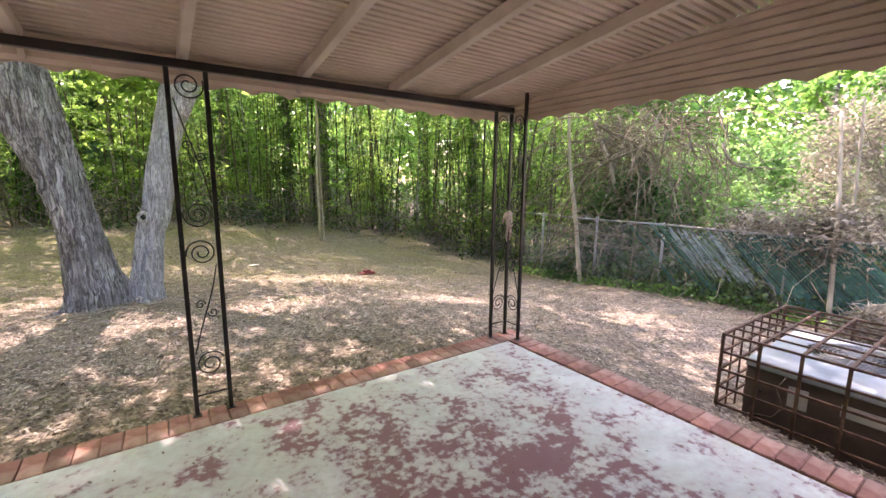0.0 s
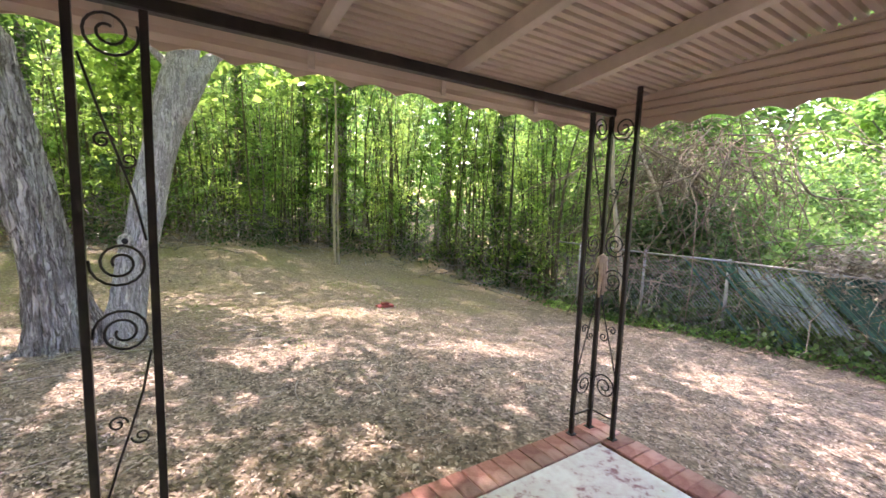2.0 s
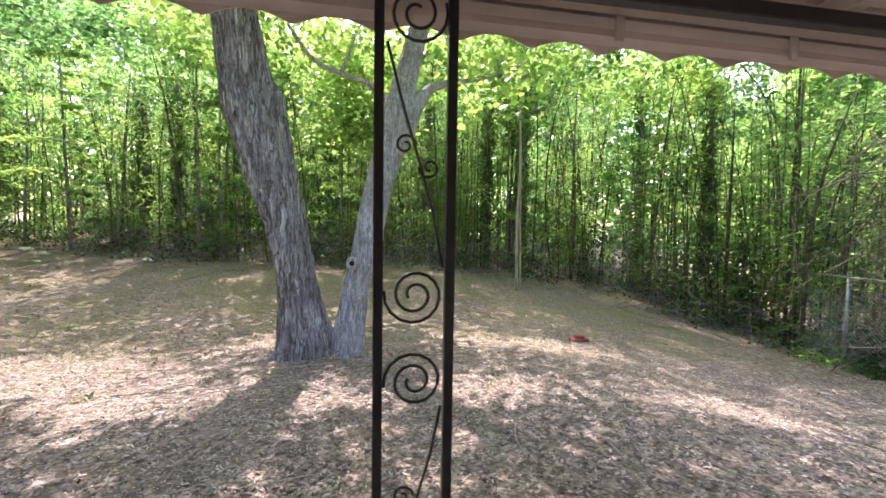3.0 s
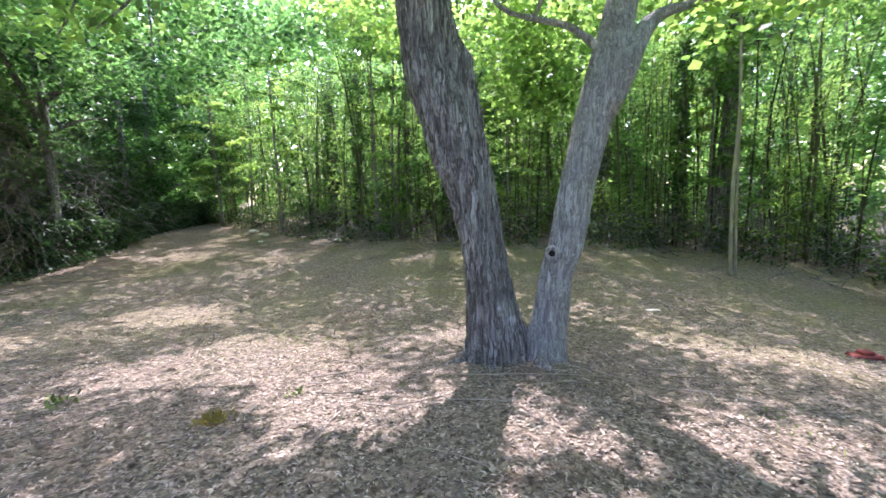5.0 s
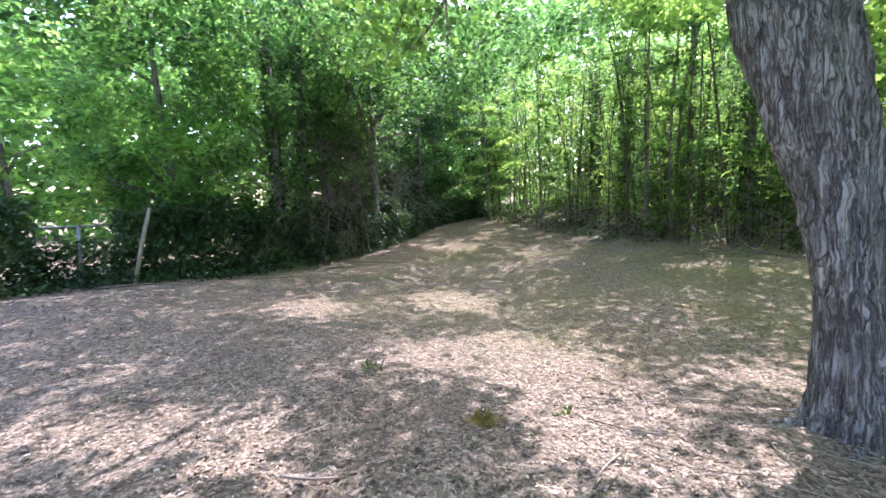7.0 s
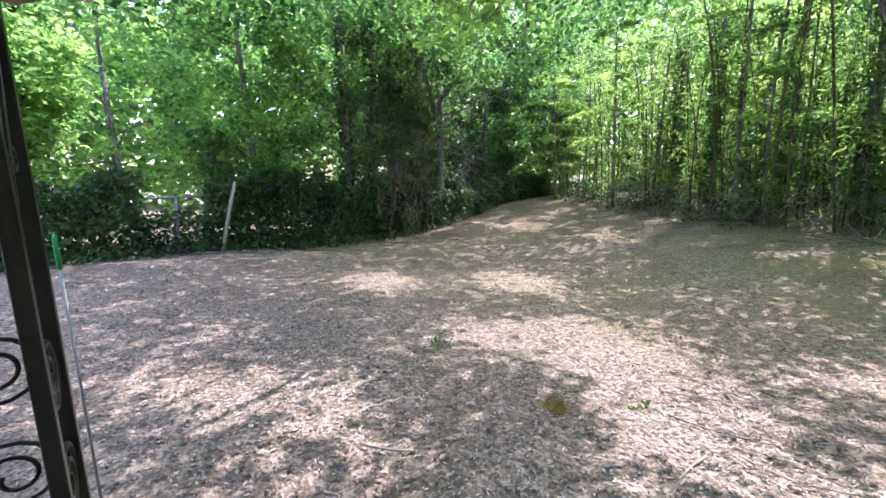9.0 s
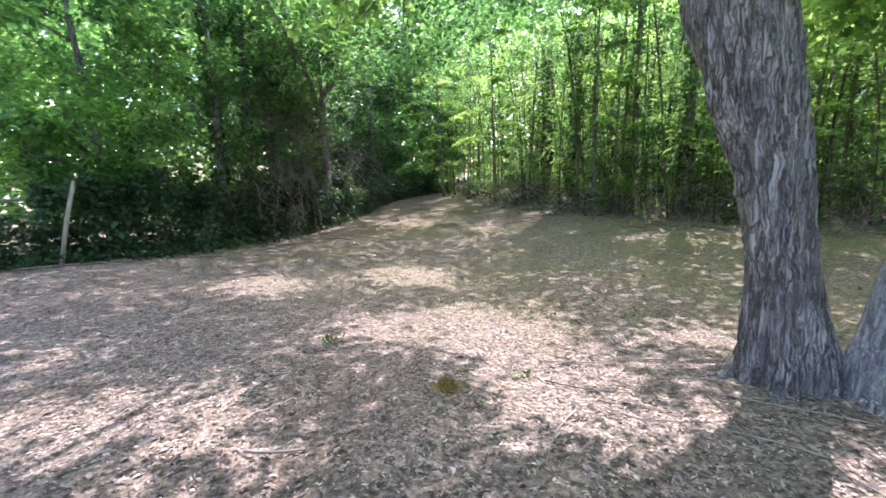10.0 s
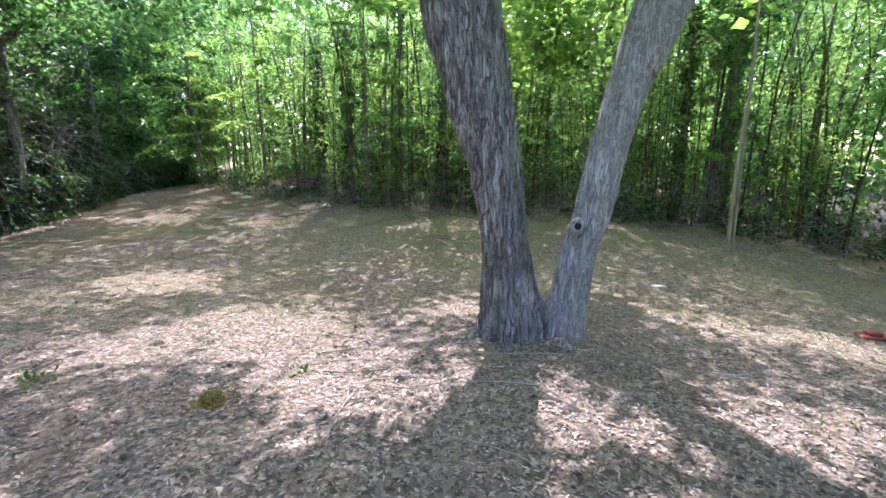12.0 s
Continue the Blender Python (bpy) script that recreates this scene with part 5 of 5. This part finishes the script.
lx, ly = rng.uniform(-4.5, -.15, n), -.2 - 3.6 * rng.random(n) ** 1.3
P = np.stack([lx, ly, 0.003 + 0.003 * rng.random(n)], 1)
tagged(leaves("patio_debris", P, 0.022, LITTER, rng, 0.5, 0.0, 5.0, None, 0.05), "small dry leaf crumbs lying on the patio", "leaf litter", kind="stuff")


def stick(x, y, L, a, r, label="thin dry twig lying on the leaf litter", m=CHIP):
    pts = []
    for f in np.linspace(0, 1, 6):
        px, py = x + L * f * math.cos(a + .25 * f), y + L * f * math.sin(a + .25 * f)
        pts.append((px, py, gz(px, py) + r + .016))
    bm = bmesh.new()
    tube(bm, pts, [r * (1 - .5 * f) for f in np.linspace(0, 1, 6)], 5)
    return thing(part("twig", bm, m, smooth=True), label, "twig", "fallen twigs")


for i in range(46):
    stick(rng.uniform(-9, 2.5), rng.uniform(1.0, 6.5), rng.uniform(.15, .55), rng.uniform(0, 6.3), rng.uniform(.0035, .008))
for i in range(60):
    a, d = rng.uniform(3.0, 6.6), rng.uniform(.45, 1.9)
    stick(TX + d * math.cos(a) * 1.3, TY + d * math.sin(a), rng.uniform(.25, .8), rng.uniform(0, 6.3), rng.uniform(.003, .007), "thin pale twig lying round the tree foot", (CHIP, DEADWOOD)[i % 2])
stick(-5.9, 1.15, .35, .5, .012)
stick(-3.9, 3.85, 1.7, -.12, .006, "long pale root-like stick by the tree foot", PALEWOOD)
for x, y, L, a in ((-15.2, 4.2, 1.8, .9), (-15.4, 1.2, 2.0, 1.2), (-15.8, 6.6, 1.6, 1.0)):
    stick(x, y, L, a, .025, "long fallen branch at the foot of the ivy", DEADWOOD)


def tuft(x, y, size, n, leaf, material, seed, label, category, name, aspect=.12):
    rng = np.random.default_rng(seed)
    P = rng.normal(0, 1, (n, 3)) * np.array([size, size, 0])
    P[:, 2] = 0.01
    ob = leaves(name, P, leaf, material, rng, aspect, -.75, .2)
    ob.location = (x, y, gz(x, y))
    return tagged(ob, label, category, kind="stuff")


tuft(-5.53, 2.62, .06, 300, .07, L_MOSS, 1, "small yellow-green moss tuft among the dry leaves", "moss", "moss_tuft")
tuft(-5.15, 3.25, .05, 16, .06, L_GRASS, 2, "small pale green weed growing in the litter", "weed", "weed", .5)
tuft(-7.1, 2.65, .06, 40, .07, L_GRASS, 3, "small green weed growing in the litter", "weed", "weed", .35)
tuft(-4.9, 1.15, .05, 16, .05, L_GRASS, 4, "small green weed growing in the litter", "weed", "weed", .5)
tuft(-6.1, 4.9, .22, 220, .05, L_GRASS, 5, "thin patch of green grass in the yard", "grass", "grass_patch")
tuft(-4.3, 7.8, .45, 280, .06, L_GRASS, 6, "thin patch of green grass in the yard", "grass", "grass_patch")
tuft(-1.9, 6.3, .3, 260, .05, L_GRASS, 7, "thin patch of green grass in the yard", "grass", "grass_patch")
tuft(-1.1, 3.2, .2, 90, .07, L_GRASS, 8, "thin patch of green grass in the yard", "grass", "grass_patch")
tuft(-7.5, 6.5, .5, 290, .06, L_GRASS, 9, "thin patch of green grass in the yard", "grass", "grass_patch")
n = 16000
gx, gy = rng.uniform(-14, 3, n), rng.uniform(3.5, 12, n)
ok = np.sin(gx * .9 + 1.3 * np.sin(gy * .5)) + np.sin(gy * 1.1 - .6 * gx) + rng.normal(0, .5, n) > .3
gx, gy = gx[ok], gy[ok]
tagged(leaves("thin_grass", np.stack([gx, gy, ground_z(gx, gy) + .004], 1), .055, L_GRASS, rng, .12, -.6, .2), "thin short yellow-green grass blades in the mid yard", "grass", kind="stuff")
tuft(6.3, -.6, .12, 50, .2, L_BRIGHT, 10, "bright green sapling leaves in front of the fence", "sapling", "sapling", .5)

# red scrap, pale leaf, green stake
bm = bmesh.new()
z = gz(1.35, 6.1)
box(bm, 1.17, 1.53, 6.02, 6.20, z + .0, z + .06, .02)
box(bm, 1.27, 1.43, 6.04, 6.17, z + .055, z + .11, .018)
thing(part("red_scrap", bm, REDPL), "faded red plastic scrap lying on the yard", "scrap")
bm = bmesh.new()
z = gz(-.85, 7.5)
box(bm, -.98, -.74, 7.44, 7.56, z, z + .02, .008)
thing(part("pale_board", bm, PALE), "small pale board lying on the leaf litter", "board")
for x, y, s in ((-13.6, 15.4, .16), (-14.6, 16.1, .2), (-13.0, 14.2, .10), (-9.8, 14.2, .14)):
    bm = bmesh.new()
    bmesh.ops.create_icosphere(bm, subdivisions=2, radius=s)
    for v in bm.verts:
        v.co *= 1 + .35 * noise.noise(v.co * 4 / s * .3)
        v.co.z *= .4
    bmesh.ops.translate(bm, vec=(x, y, gz(x, y) + s * .25), verts=bm.verts)
    thing(part("pale_stone", bm, PALE), "pale stone at the edge of the woods", "stone", "pale stones")
gx_, gy_ = -6.05, -0.12
bm = bmesh.new()
z = gz(gx_, gy_)
tube(bm, [(gx_, gy_, z - .1), (gx_, gy_, 1.30)], .006, 8)
st = part("garden_stake", bm, GALV, smooth=True)
thing(st, "slim grey garden stake with a green tip beside the patio", "stake")
bm = bmesh.new()
tube(bm, [(gx_, gy_, 1.22), (gx_, gy_, 1.36), (gx_, gy_, 1.372)], [.010, .010, .005], 8)
part("tip", bm, GREENPL, st, "green plastic tip", True)

# ---- bricks of the border, each laid across the edge ----
def brick_mesh(seed):
    rng = np.random.default_rng(seed)
    bm = bmesh.new()
    box(bm, -.0502, .0502, -.103, .103, -.05, 0, .006)
    for v in bm.verts:
        v.co += Vector(rng.normal(0, .0015, 3))
    me = bpy.data.meshes.new("brick")
    bmesh.ops.recalc_face_normals(bm, faces=bm.faces)
    bm.to_mesh(me)
    bm.free()
    me.materials.append(BRICK)
    return me


BM = [brick_mesh(i) for i in range(6)]
rng = np.random.default_rng(7)


def lay(x, y, turn):
    ob = new("brick", BM[rng.integers(6)])
    ob.parent = border
    ob.location = (x, y, 0.003 + rng.normal(0, .0012))
    ob.rotation_euler = (rng.normal(0, .008), rng.normal(0, .008), turn + rng.normal(0, .012))


for i in range(47):
    lay(0.085 - i * 0.1045, -0.048, 0)
for i in range(43):
    lay(0.024, -0.206 - i * 0.1045, math.pi / 2)
for i in range(43):
    lay(-4.735, -0.206 - i * 0.1045, math.pi / 2)
